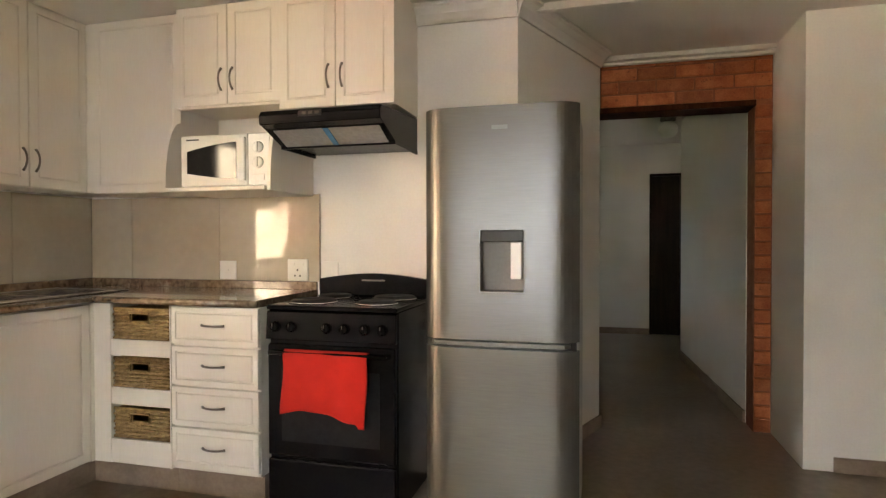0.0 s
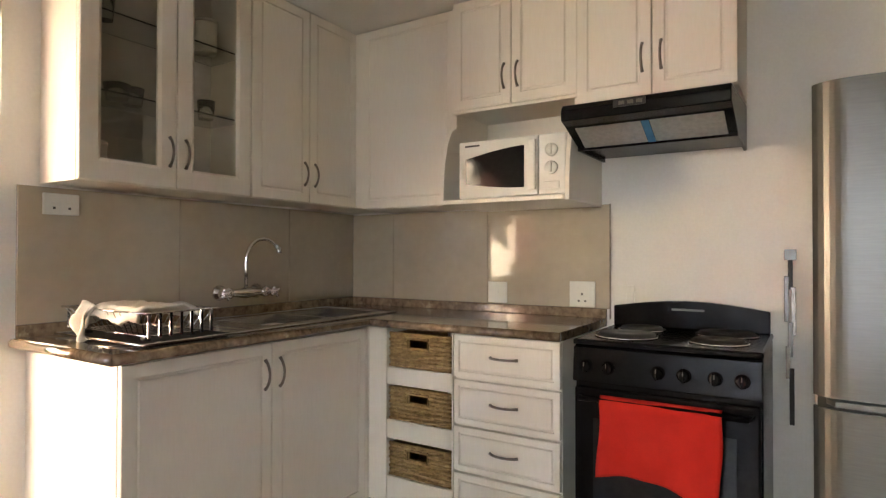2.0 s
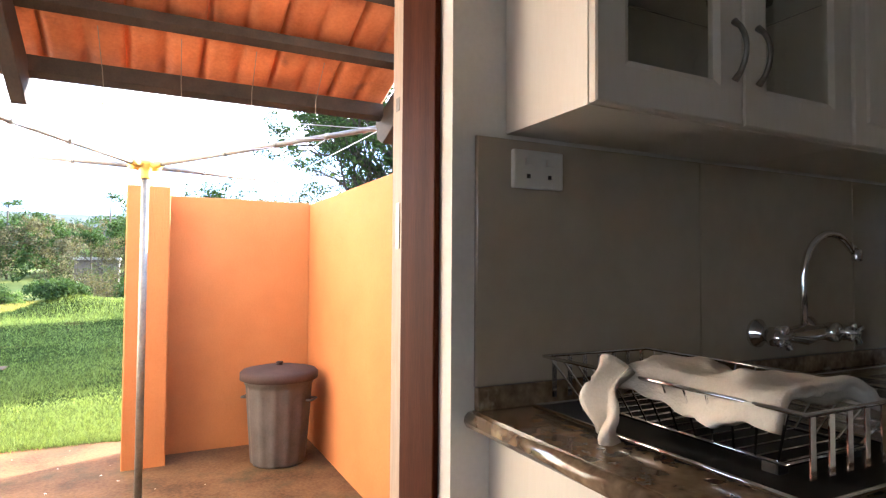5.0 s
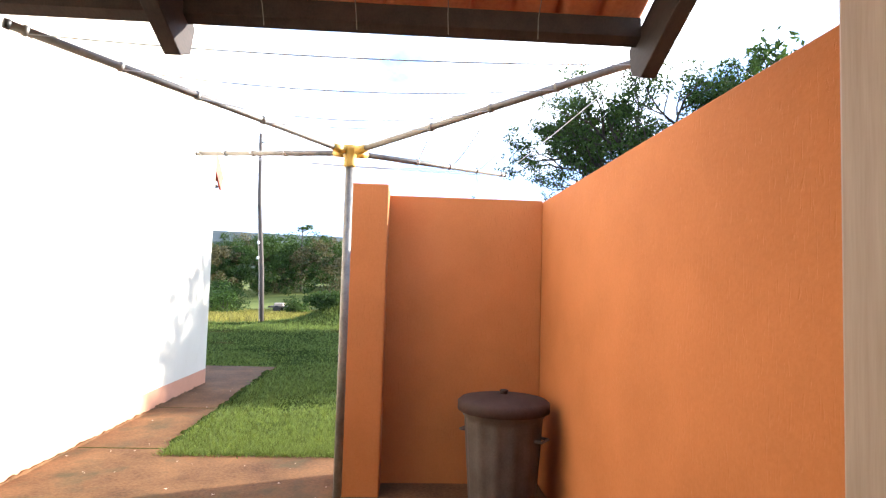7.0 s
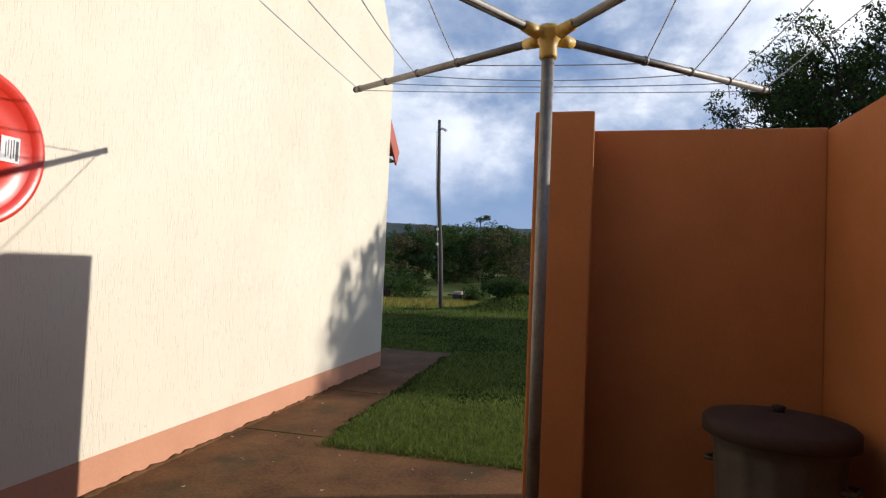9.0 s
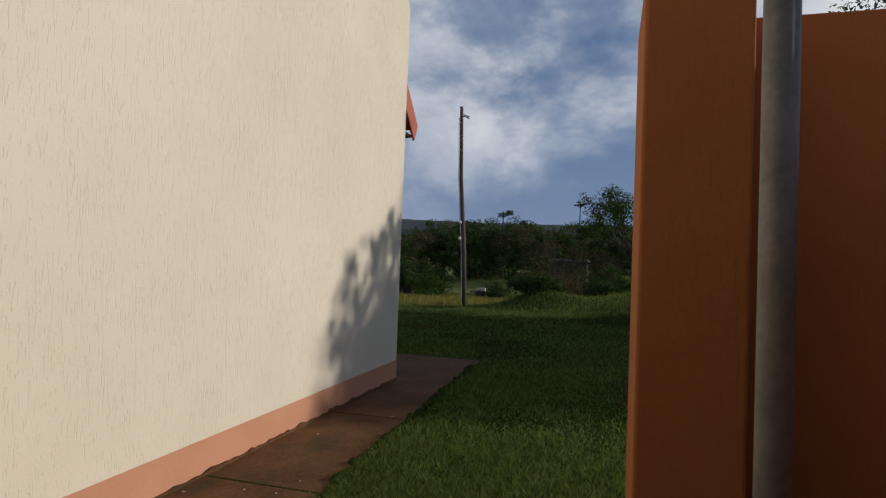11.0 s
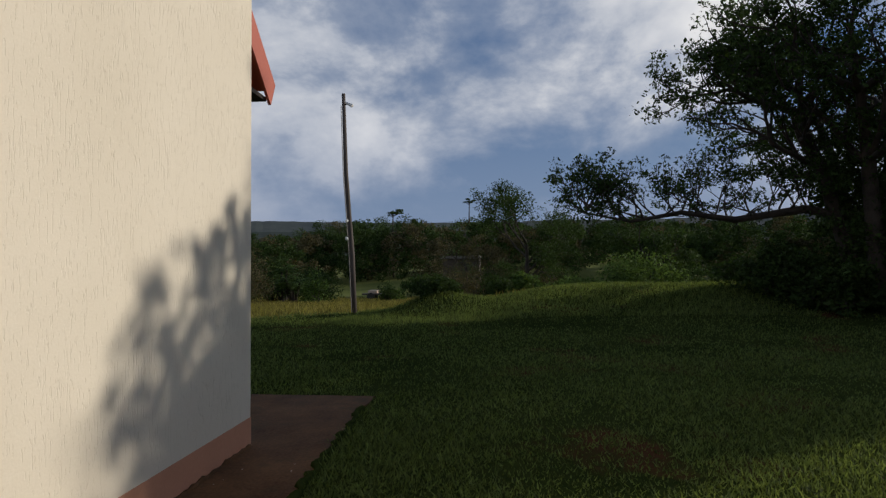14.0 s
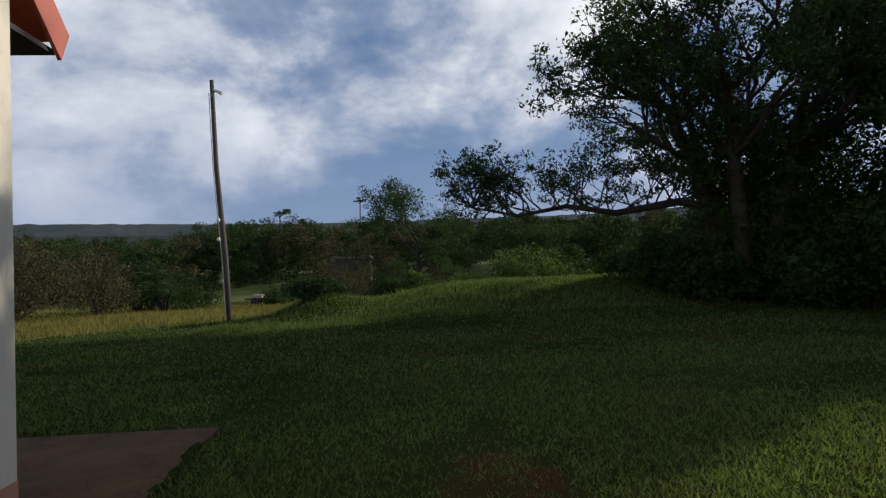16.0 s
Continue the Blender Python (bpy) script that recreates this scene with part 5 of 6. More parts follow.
def clothes_line():
    hx, hy, hz = -6.245, 0.887, 1.79
    c = thing("rotary_clothes_line", (hx, hy, GROUND), "galvanised rotary clothes line with a yellow hub and four arms", "clothes line")
    part("pole", tube(bmesh.new(), [(hx + 0.01, hy, GROUND), (hx, hy, hz + 0.02)], 0.025, 18), GALV, c, "", True)
    part("hub", lathe(bmesh.new(), (hx, hy, hz), [(0.033, -0.03), (0.036, -0.02), (0.034, 0.02), (0.040, 0.04), (0.056, 0.07), (0.058, 0.085), (0.045, 0.098), (0.02, 0.10)], 20), YELLOW, c, "worn yellow cast hub", True)
    arms = []
    for dx, dy, tip in ((1.21, 1.318, 2.02), (1.287, -1.13, 1.99), (-1.21, -1.318, 2.057), (-1.287, 1.13, 1.997)):
        a = Vector((hx + 0.04 * dx, hy + 0.04 * dy, hz + 0.062))
        b = Vector((hx + dx, hy + dy, tip))
        arm = part("arm", tube(bmesh.new(), [a, b], 0.0175, 14), GALV, c, "", True)
        part("arm_socket", tube(bmesh.new(), [a - (b - a).normalized() * 0.01, a + (b - a).normalized() * 0.065], [0.027, 0.022], 14), YELLOW, arm, "yellow arm socket", True)
        part("end_cap", tube(bmesh.new(), [b, b + (b - a).normalized() * 0.02], [0.021, 0.019], 12), BLACKM, arm, "", True)
        for s in (0.33, 0.55, 0.76, 0.97):
            p = a.lerp(b, s)
            d = (b - a).normalized() * 0.008
            part("line_clip", tube(bmesh.new(), [p - d, p + d], 0.022, 12), GALV, arm, "", True)
        arms.append((a, b))
    for s, sag in ((0.33, 0.005), (0.55, 0.03), (0.76, 0.02), (0.97, 0.012)):
        for i in range(4):
            p, q = arms[i][0].lerp(arms[i][1], s), arms[(i + 1) % 4][0].lerp(arms[(i + 1) % 4][1], s)
            g = sag * (2.6 if i == 0 else 1)
            pts = [p.lerp(q, k / 10) - Vector((0, 0, 0.012 + 4 * g * (k / 10) * (1 - k / 10))) for k in range(11)]
            part("line", tube(bmesh.new(), pts, 0.0028, 6), LINE, c)
    e = arms[3][0].lerp(arms[3][1], 0.76)
    part("line_end", tube(bmesh.new(), [e, e + Vector((0.005, 0.004, -0.05)), e + Vector((-0.004, 0.01, -0.09))], 0.0028, 6), LINE, c)


clothes_line()


def dust_bin():
    bx, by = -7.06, 1.98
    b = thing("dustbin", (bx, by, GROUND), "grey-brown fluted plastic dustbin with a reddish lid", "dustbin")
    H = 0.78
    part("drum", lathe(bmesh.new(), (bx, by, GROUND), [(0.215, 0.0), (0.228, 0.02), (0.230, 0.03), (0.256, 0.38), (0.274, 0.66), (0.276, 0.685), (0.297, 0.70), (0.297, H)], 112, "z",
                       lambda a, h: 0.034 * max(0.0, min(1.0, 2.5 * math.sin(14 * a) + 0.4)) if 0.01 < h < 0.69 else 0), BINP, b, "", True)
    part("lid", lathe(bmesh.new(), (bx, by, GROUND + H), [(0.325, -0.05), (0.335, -0.045), (0.335, 0.012), (0.315, 0.03), (0.20, 0.052), (0.05, 0.068)], 48), BINLID, b, "dusty reddish-brown domed lid", True)
    part("lid_knob", lathe(bmesh.new(), (bx, by, GROUND + H + 0.066), [(0.028, 0.0), (0.024, 0.016), (0.034, 0.026), (0.02, 0.034)], 16), BINLID, b, "", True)
    for a in (-2.2, 0.95):
        p = Vector((bx + 0.275 * math.cos(a), by + 0.275 * math.sin(a), GROUND + 0.56))
        n = Vector((math.cos(a), math.sin(a), 0))
        t = Vector((-math.sin(a), math.cos(a), 0))
        part("grip", tube(bmesh.new(), [p - t * 0.06, p - t * 0.06 + n * 0.05, p + t * 0.06 + n * 0.05, p + t * 0.06], 0.010, 8), BINP, b, "", True)


dust_bin()


def hose_reel():
    cx, cz, y = -5.80, 1.345, CY + 0.16
    h = thing("fire_hose_reel", (cx, CY, cz), "red round fire hose reel mounted on the cream wall", "hose reel")
    R = 0.345
    for yy, nm in ((CY + 0.36, "front_disc"), (CY + 0.12, "rear_disc")):
        bm = bmesh.new()
        lathe(bm, (cx, yy, cz), [(R, -0.012), (R + 0.006, 0.0), (R + 0.004, 0.022), (R - 0.012, 0.026), (R - 0.045, 0.006), (R - 0.05, 0.002), (0.06, 0.0), (0.05, 0.02), (0.02, 0.022)], 56, "y")
        d = part(nm, bm, REDREEL, h, "", True)
        if nm == "front_disc":
            lab = part("label", box(cx - 0.235, cx - 0.145, yy + 0.0025, yy + 0.004, cz - 0.04, cz + 0.075), STICKER, d, "white printed sticker")
            for i, (u0, u1, v0, v1) in enumerate(((-0.228, -0.215, -0.03, 0.06), (-0.208, -0.203, -0.02, 0.065), (-0.195, -0.191, -0.025, 0.06), (-0.182, -0.178, -0.01, 0.06), (-0.170, -0.166, -0.02, 0.05))):
                part("print_bar", box(cx + u0, cx + u1, yy + 0.004, yy + 0.0046, cz + v0, cz + v1), INK, lab)
    part("axle", lathe(bmesh.new(), (cx, CY, cz), [(0.05, 0.0), (0.05, 0.02), (0.025, 0.025), (0.025, 0.40), (0.035, 0.405), (0.02, 0.42)], 18, "y"), REDREEL, h, "", True)
    coil = bmesh.new()
    for k in range(5):
        tube(coil, [(cx + (R - 0.055 + 0.006 * (k % 2)) * math.cos(2 * math.pi * i / 40), CY + 0.16 + 0.043 * k, cz + (R - 0.055) * math.sin(2 * math.pi * i / 40)) for i in range(40)], 0.021, 8, True)
    part("hose", coil, HOSE, h, "faded pinkish rubber hose", True)
    pts = [(cx - 0.22, CY + 0.24, cz - 0.285), (cx - 0.12, CY + 0.25, cz - 0.36), (cx + 0.02, CY + 0.25, cz - 0.39), (cx + 0.18, CY + 0.22, cz - 0.34)]
    part("hose_loop", tube(bmesh.new(), pts, 0.023, 10), HOSE, h, "faded pinkish rubber hose", True)


hose_reel()


def lamp_post():
    p = thing("street_lamp", (-29.0, -5.08, -1.0), "tall creosoted timber pole with a white floodlight", "lamp post")
    part("pole", tube(bmesh.new(), [(-29.0, -5.08, -1.3), (-29.3, -5.25, 1.4), (-29.55, -5.55, 4.6), (-29.7, -5.68, 7.72)], [0.105, 0.098, 0.085, 0.07], 12), POLEW, p, "", True)
    lamp_head = bmesh.new()
    slab(lamp_head, -0.10, 0.10, -0.17, 0.17, -0.05, 0.05, bevel=0.025)
    for v in lamp_head.verts:
        v.co = Vector((-29.5, -5.40, 7.24)) + Vector((v.co.x, v.co.y * (0.8 + v.co.z * 4), v.co.z - 0.35 * v.co.y))
    part("floodlight", lamp_head, WPLAST, p, "small white floodlight")
    part("bracket", tube(bmesh.new(), [(-29.66, -5.66, 7.28), (-29.5, -5.46, 7.26)], 0.025, 8), POLEW, p)
    part("conduit", tube(bmesh.new(), [(-29.48, -5.72, 7.2), (-29.40, -5.62, 4.6), (-29.17, -5.34, 1.4), (-28.88, -5.16, -1.0)], 0.014, 6), GALV, p, "grey cable conduit")
    for z in (1.95, 2.62):
        part("insulator", lathe(bmesh.new(), (-29.16, -5.42, z), [(0.03, 0.0), (0.06, 0.03), (0.06, 0.09), (0.035, 0.13)], 12), WPLAST, p, "white porcelain insulator", True)


lamp_post()


# ---- ground ----
def lie(x, y):
    """Height of the land: flat yard, a lawn that falls gently, a low bank, a valley beyond."""
    d = max(0.0, -14.0 - x)
    z = GROUND - 0.012 * d - 0.0004 * d * d * (1 if d < 18 else 18 / d)
    z += 0.06 * noise.noise(Vector((x * 0.22, y * 0.22, 0))) * min(1, d / 4)
    bank = math.exp(-((x + 29.5) / 4.6) ** 2) / (1 + math.exp(max(-50, min(50, -(y - 0.3) * 0.9))))
    z += 1.1 * bank
    hump = math.exp(-(((x + 28.6) / 1.5) ** 2 + ((y + 1.9) / 1.5) ** 2))
    z += 0.7 * hump
    v = max(0.0, min(1.0, (-31.0 - x) / 25.0))
    z -= 0.5 * v * v * (3 - 2 * v)
    far = max(0.0, -80 - x)
    z += 0.09 * min(60.0, max(0.0, -58 - x)) / (1 + math.exp(max(-50, min(50, -(y + 10) * 0.12)))) + 0.03 * far + min(4.0, far * 0.03) * (0.5 + noise.noise(Vector((x * 0.012, y * 0.012, 5))))
    return z


def terrain():
    xs = [60, 30, 10, 0, -3, -7] + [-8 - 0.6 * i for i in range(50)] + [-39 - 2.5 * i for i in range(30)] + [-118 - 18 * i for i in range(16)] + [-500, -800]
    ys = [-700, -400, -220, -130, -90] + [-70 + 2.5 * i for i in range(22)] + [-14.4 + 0.6 * i for i in range(60)] + [22 + 3 * i for i in range(20)] + [90, 130, 220, 400, 700]
    verts = []
    for x in xs:
        for y in ys:
            z = lie(x, y)
            if x > -2.9 or (x > -3.6 and y > -9 and y < 9):
                z = min(z, GROUND)
            verts.append((x, y, z - 0.012))
    n = len(ys)
    faces = [(i * n + j, (i + 1) * n + j, (i + 1) * n + j + 1, i * n + j + 1) for i in range(len(xs) - 1) for j in range(n - 1)]
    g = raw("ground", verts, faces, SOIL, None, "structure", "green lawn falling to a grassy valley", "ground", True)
    g.data.materials.append(FIELD)
    for p in g.data.polygons:
        c = p.center
        if c.x < -31 + min(9.0, max(0.0, -1.4 * (c.y + 5))) and c.y < 26:
            p.material_index = 1


terrain()


def pavement():
    # drying yard slab and the path along the cream wall
    edge = [(-2.9, CY), (-2.9, RY + 0.2), (QX, RY + 0.2), (QX, PY0), (-8.28, PY0), (-8.42, 0.3), (-8.5, -0.4), (-8.56, -0.985)]
    for i in range(1, 19):
        edge.append((-8.56 - 0.3 * i, -0.985 - 0.012 * i + random.uniform(-0.035, 0.035)))
    edge += [(-14.0, -1.16), (-14.05, -9.0), (CX, -9.0), (CX, CY)]
    bm = prism(edge[::-1], "z", GROUND - 0.1, GROUND + 0.006)
    structure("pavement", bm, CONC, "stained brown concrete yard and path", "pavement")
    structure("path_joint", boxes((-8.57, -8.55, CY + 0.01, -1.0, GROUND + 0.006, GROUND + 0.0075), (-10.36, -10.345, CY + 0.01, -1.1, GROUND + 0.006, GROUND + 0.0075)), SOIL, "dark joint between concrete path slabs", "path")
    # crumbled soil along the foot of the wall and along the lawn's edge
    bm = bmesh.new()
    foot = [(CX + 0.03 + 0.05 * i, CY + 0.012 + random.uniform(0, 0.012), GROUND + 0.004) for i in range(176)]
    tube(bm, foot, [0.012 + 0.022 * random.random() ** 2 for _ in foot], 6)
    structure("soil_line", bm, CONC, "dark crumbled soil along the foot of the wall", "soil", True)
    bm = bmesh.new()
    rim = [(-8.5 - 0.07 * i, -0.975 - 0.04 * (0.07 * i) + random.uniform(-0.03, 0.03), GROUND + 0.004) for i in range(72)]
    tube(bm, rim, [0.012 + 0.03 * random.random() ** 1.5 for _ in rim], 6)
    structure("soil_edge", bm, SOIL, "broken soil edge between lawn and path", "soil", True)
    structure("back_step", boxes((-3.9, -2.98, 0.1, 2.37, GROUND - 0.05, GROUND + 0.38), (-4.25, -3.9, 0.1, 2.37, GROUND - 0.05, GROUND + 0.19), bevel=0.01), CONC, "worn concrete steps below the back door", "steps")


random.seed(11)
pavement()


# ---- planting ----
def leaf_cloud(rng, centres, radii, per, size, squash=0.7):
    """Small four-cornered leaves scattered in and on clumps; returns verts and faces."""
    C = np.repeat(np.asarray(centres, float), per, 0)
    R = np.repeat(np.asarray(radii, float), per)
    n = len(C)
    d = rng.normal(size=(n, 3))
    d /= np.linalg.norm(d, axis=1)[:, None]
    r = R * rng.uniform(0.25, 1.0, n) ** 0.5
    P = C + d * r[:, None] * np.array([1, 1, squash])
    u = rng.normal(size=(n, 3))
    u /= np.linalg.norm(u, axis=1)[:, None]
    w = np.cross(u, rng.normal(size=(n, 3)))
    w /= np.linalg.norm(w, axis=1)[:, None]
    s = size * rng.uniform(0.6, 1.4, n)
    a, b = u * s[:, None], w * (s * 0.42)[:, None]
    V = np.stack([P - a, P + b, P + a, P - b], 1).reshape(-1, 3)
    F = np.arange(4 * n).reshape(-1, 4)
    return V, F


def quick_mesh(name, V, F, material, parent=None, kind="", label="", category=""):
    me = bpy.data.meshes.new(name)
    me.from_pydata(V.tolist() if hasattr(V, "tolist") else V, [], F.tolist() if hasattr(F, "tolist") else F)
    me.materials.append(material)
    ob = new(name, me)
    if parent is not None:
        ob.parent = parent
        ob.location = -parent.location
    return tagged(ob, label, category, "", kind)


def grow(rng, bm, tips, p, d, length, radius, level, spread, droop=0.0):
    """A limb that bends and forks; the ends of its twigs go into tips."""
    pts, rad = [p], [radius]
    steps = 5
    for i in range(steps):
        d = (d + Vector(rng.normal(size=3) * 0.13) + Vector((0, 0, 0.05 - droop))).normalized()
        p = p + d * (length / steps)
        pts.append(p)
        rad.append(radius * (1 - 0.5 * (i + 1) / steps))
    tube(bm, pts, rad, 6 if level > 1 else 4, cap=False)
    if level == 0:
        tips.append(p)
        tips.append(pts[3])
        return
    for k in range(3 if level > 1 else 2 + int(rng.uniform() < 0.6)):
        q = pts[-1] if k == 0 else pts[2 + int(rng.integers(0, 3))]
        axis = Vector(rng.normal(size=3)).normalized()
        nd = (d + axis * spread).normalized()
        grow(rng, bm, tips, q, nd, length * rng.uniform(0.58, 0.8), radius * 0.55, level - 1, spread, droop)


def tree(seed, x, y, height, trunk_r, label, limbs=5, level=3, size=0.17, per=42, clump=0.75, lean=(0, 0), low=0.22, material=None, spread=0.8):
    rng = np.random.default_rng(seed)
    z = lie(x, y) - 0.1
    t = thing("tree", (x, y, z), label, "tree")
    bm, tips = bmesh.new(), []
    base = Vector((x, y, z))
    top = base + Vector((lean[0], lean[1], height * 0.5))
    tube(bm, [base, base.lerp(top, 0.1), base.lerp(top, 0.5), top], [trunk_r * 1.5, trunk_r * 1.05, trunk_r * 0.85, trunk_r * 0.6], 10, cap=False)
    for k in range(limbs):
        a = 2 * math.pi * (k + rng.uniform(-0.25, 0.25)) / limbs
        s = low + (1 - low) * k / max(1, limbs - 1)
        q = base.lerp(top, s)
        up = rng.uniform(0.25, 0.7) + 0.6 * s
        grow(rng, bm, tips, q, Vector((math.cos(a), math.sin(a), up)).normalized(), height * rng.uniform(0.24, 0.32), trunk_r * 0.5, level, spread)
    part("trunk", bm, BARK, t, "", True)
    c = np.array([tuple(q) for q in tips])
    V, F = leaf_cloud(rng, c, rng.uniform(0.6, 1.25, len(c)) * clump, per, size)
    quick_mesh("crown", V, F, material or LEAF, t)
    return t


def big_tree():
    """The spreading tree beyond the lawn: several stems, tiers of leaf clumps, one long low limb."""
    rng = np.random.default_rng(7)
    x, y, k3 = -25.4, 11.4, 0.89
    z = lie(x, y) - 0.1
    t = thing("tree", (x, y, z), "huge dark spreading broadleaf tree with many stems and ragged leaf tiers", "tree")
    bm, tips = bmesh.new(), []
    base = Vector((x, y, z))
    for k in range(6):
        a = 2 * math.pi * k / 6 + 0.3
        b0 = base + k3 * Vector((0.7 * math.cos(a), 0.7 * math.sin(a), 0))
        stem = [b0, b0 + k3 * Vector((0.3 * math.cos(a), 0.3 * math.sin(a), 1.8)), b0 + k3 * Vector((1.0 * math.cos(a), 1.0 * math.sin(a), 4.6)), b0 + k3 * Vector((1.7 * math.cos(a), 1.7 * math.sin(a), 6.6))]
        tube(bm, stem, [0.32, 0.24, 0.18, 0.11], 8, cap=False)
        for q, ln in ((stem[2], 2.5), (stem[2], 2.9), (stem[2], 2.6), (stem[3], 2.3), (stem[3], 2.2), (stem[3], 1.9)):
            aa = a + rng.uniform(-1.0, 1.0)
            grow(rng, bm, tips, q, Vector((math.cos(aa), math.sin(aa), rng.uniform(0.2, 0.9))).normalized(), ln * k3, 0.11, 3, 0.75)
    # the long low limb reaching over the bank
    crown_tips, tips = tips, []
    limb = [base + k3 * Vector((0, 0, 2.7)), base + k3 * Vector((-0.4, -2.2, 3.30)), base + k3 * Vector((-0.9, -4.3, 3.0)), base + k3 * Vector((-0.5, -6.2, 3.25)), base + k3 * Vector((-1.0, -7.8, 3.0)), base + k3 * Vector((-0.8, -9.4, 3.3))]
    tube(bm, limb, [0.17, 0.13, 0.10, 0.075, 0.05, 0.02], 8, cap=False)
    for a, b in zip(limb[1:], limb[2:] + [limb[-1]]):
        for k in range(8):
            grow(rng, bm, tips, a.lerp(b, k / 8), Vector((rng.uniform(-0.9, 0.9), rng.uniform(-0.8, 0.5), rng.uniform(0.05, 0.75))).normalized(), 1.15 * k3, 0.035, 2, 0.8)
    part("trunk", bm, BARK, t, "", True)
    limb_tips, tips = tips, crown_tips
    # ivy and suckers that hide the stems
    for k in range(950):
        a, q = rng.uniform(0, 2 * math.pi), rng.uniform(0.2, 1.0)
        h = 5.4 * rng.uniform(0, 1) ** 0.8
        rr = (1.0 + 0.36 * h) * q
        tips.append(base + Vector((rr * math.cos(a), rr * math.sin(a), h)))
    c = np.array([tuple(q) for q in tips])
    V, F = leaf_cloud(rng, c, k3 * rng.uniform(0.25, 0.72, len(c)), 40, 0.066, 0.45)
    c = np.array([tuple(q) for q in limb_tips])
    V2, F2 = leaf_cloud(rng, c, k3 * rng.uniform(0.15, 0.42, len(c)), 17, 0.055, 0.5)
    V, F = np.concatenate([V, V2]), np.concatenate([F, F2 + len(V)])
    quick_mesh("crown", V, F, LEAF, t)


big_tree()
# its neighbours to the north, which shade the lawn and the end of the gable wall
tree(21, -24.5, 18.5, 11.0, 0.38, "tall dark broadleaf tree among the thicket", 6, 3, 0.17, 30, 0.9)
tree(22, -28.0, 25.0, 12.5, 0.40, "tall dark broadleaf tree among the thicket", 6, 3, 0.17, 30, 0.9)
tree(23, -19.55, 14.6, 7.3, 0.24, "dark broadleaf tree whose shade falls on the gable wall", 6, 3, 0.15, 26, 0.6)
tree(24, -23.5, 27.0, 10.0, 0.35, "tall dark broadleaf tree among the thicket", 6, 3, 0.17, 30, 0.9)


def shrub(seed, x, y, r, h, material, label, name="shrub", size=0.13, n=34, per=50):
    rng = np.random.default_rng(seed)
    z = lie(x, y)
    s = thing(name, (x, y, z), label, name)
    bm = bmesh.new()
    c = []
    for k in range(n):
        a, q = rng.uniform(0, 2 * math.pi), rng.uniform(0, 1) ** 0.6
        hh = h * rng.uniform(0.15, 0.85) * (1 - 0.45 * q * q)
        p = Vector((x + r * 0.8 * q * math.cos(a), y + r * 0.8 * q * math.sin(a), z + hh))
        c.append(tuple(p))
        if k % 3 == 0:
            tube(bm, [Vector((x + 0.1 * math.cos(a), y + 0.1 * math.sin(a), z - 0.05)), Vector((x, y, z)).lerp(p, 0.5) + Vector((0, 0, 0.1 * h)), p], [0.035, 0.025, 0.01], 5, cap=False)
    part("woody_stem", bm, BARK, s, "", True)
    V, F = leaf_cloud(rng, c, rng.uniform(0.22, 0.36, n) * max(r, h) * 0.75, per, size, 0.8)
    quick_mesh("foliage", V, F, material, s)


shrub(31, -26.9, 9.0, 1.9, 1.7, LEAF, "dense dark undergrowth at the foot of the big tree", size=0.08, n=60, per=110)
shrub(32, -23.6, 13.0, 2.6, 2.6, LEAF, "dense dark undergrowth at the foot of the big tree", size=0.09, n=60, per=110)
shrub(33, -18.4, 16.0, 2.8, 3.6, LEAF, "dense dark undergrowth below the trees", size=0.09, n=60, per=110)
shrub(46, -22.2, 12.6, 2.4, 3.0, LEAF, "dense dark undergrowth below the trees", size=0.09, n=60, per=110)
shrub(47, -20.3, 14.2, 2.8, 4.6, LEAF, "dense dark undergrowth below the trees", size=0.09, n=60, per=110)
shrub(48, -25.0, 9.9, 1.7, 1.7, LEAF, "dense dark undergrowth at the foot of the big tree", size=0.08, n=60, per=110)
shrub(49, -27.6, 15.6, 3.2, 6.2, LEAF, "tall dark thicket behind the big tree", size=0.10, n=110, per=110)
shrub(50, -24.4, 17.2, 3.2, 6.8, LEAF, "tall dark thicket behind the big tree", size=0.10, n=110, per=110)
# unseen shrub, set so that its shadow darkens the lawn's right side
shrub(66, -15.6, 13.2, 2.4, 3.6, LEAF, "dense dark unseen undergrowth north of the lawn, placed to shade it", size=0.09, n=60, per=110)
shrub(34, -35.0, 6.6, 2.2, 2.7, LEAFL, "broad leafy green shrub behind the bank", size=0.075, n=70, per=110)
shrub(53, -36.5, 9.6, 1.9, 2.2, LEAF, "dark shrub behind the bank", size=0.07, n=50, per=100)
shrub(35, -34.2, 1.5, 1.1, 1.5, LEAFL, "leafy green shrub on the bank", size=0.075, n=44, per=100)
shrub(36, -35.5, 3.8, 1.7, 1.5, LEAFL, "low leafy shrub behind the bank", size=0.07, n=44, per=90)
shrub(54, -35.0, 0.2, 1.1, 1.5, LEAF, "dark shrub on the bank", size=0.07, n=40, per=100)
shrub(37, -36.5, -2.0, 1.6, 2.6, LEAFO, "grey-brown twiggy shrub behind the bank", size=0.045, n=70, per=45)
shrub(38, -36.0, -0.8, 1.3, 1.8, LEAFO, "grey-brown twiggy shrub behind the bank", size=0.045, n=60, per=50)
shrub(39, -28.8, -2.2, 1.3, 0.75, LEAF, "dark overgrown grassy mound on the bank", name="grassy_mound", size=0.05, n=60, per=130)
shrub(40, -51.0, -8.0, 0.9, 1.7, LEAF, "small dark bush in the field", size=0.07, n=30, per=70)
shrub(41, -41.0, -10.4, 0.8, 2.2, LEAFL, "young leafy tree in the field", size=0.07, n=30, per=60)
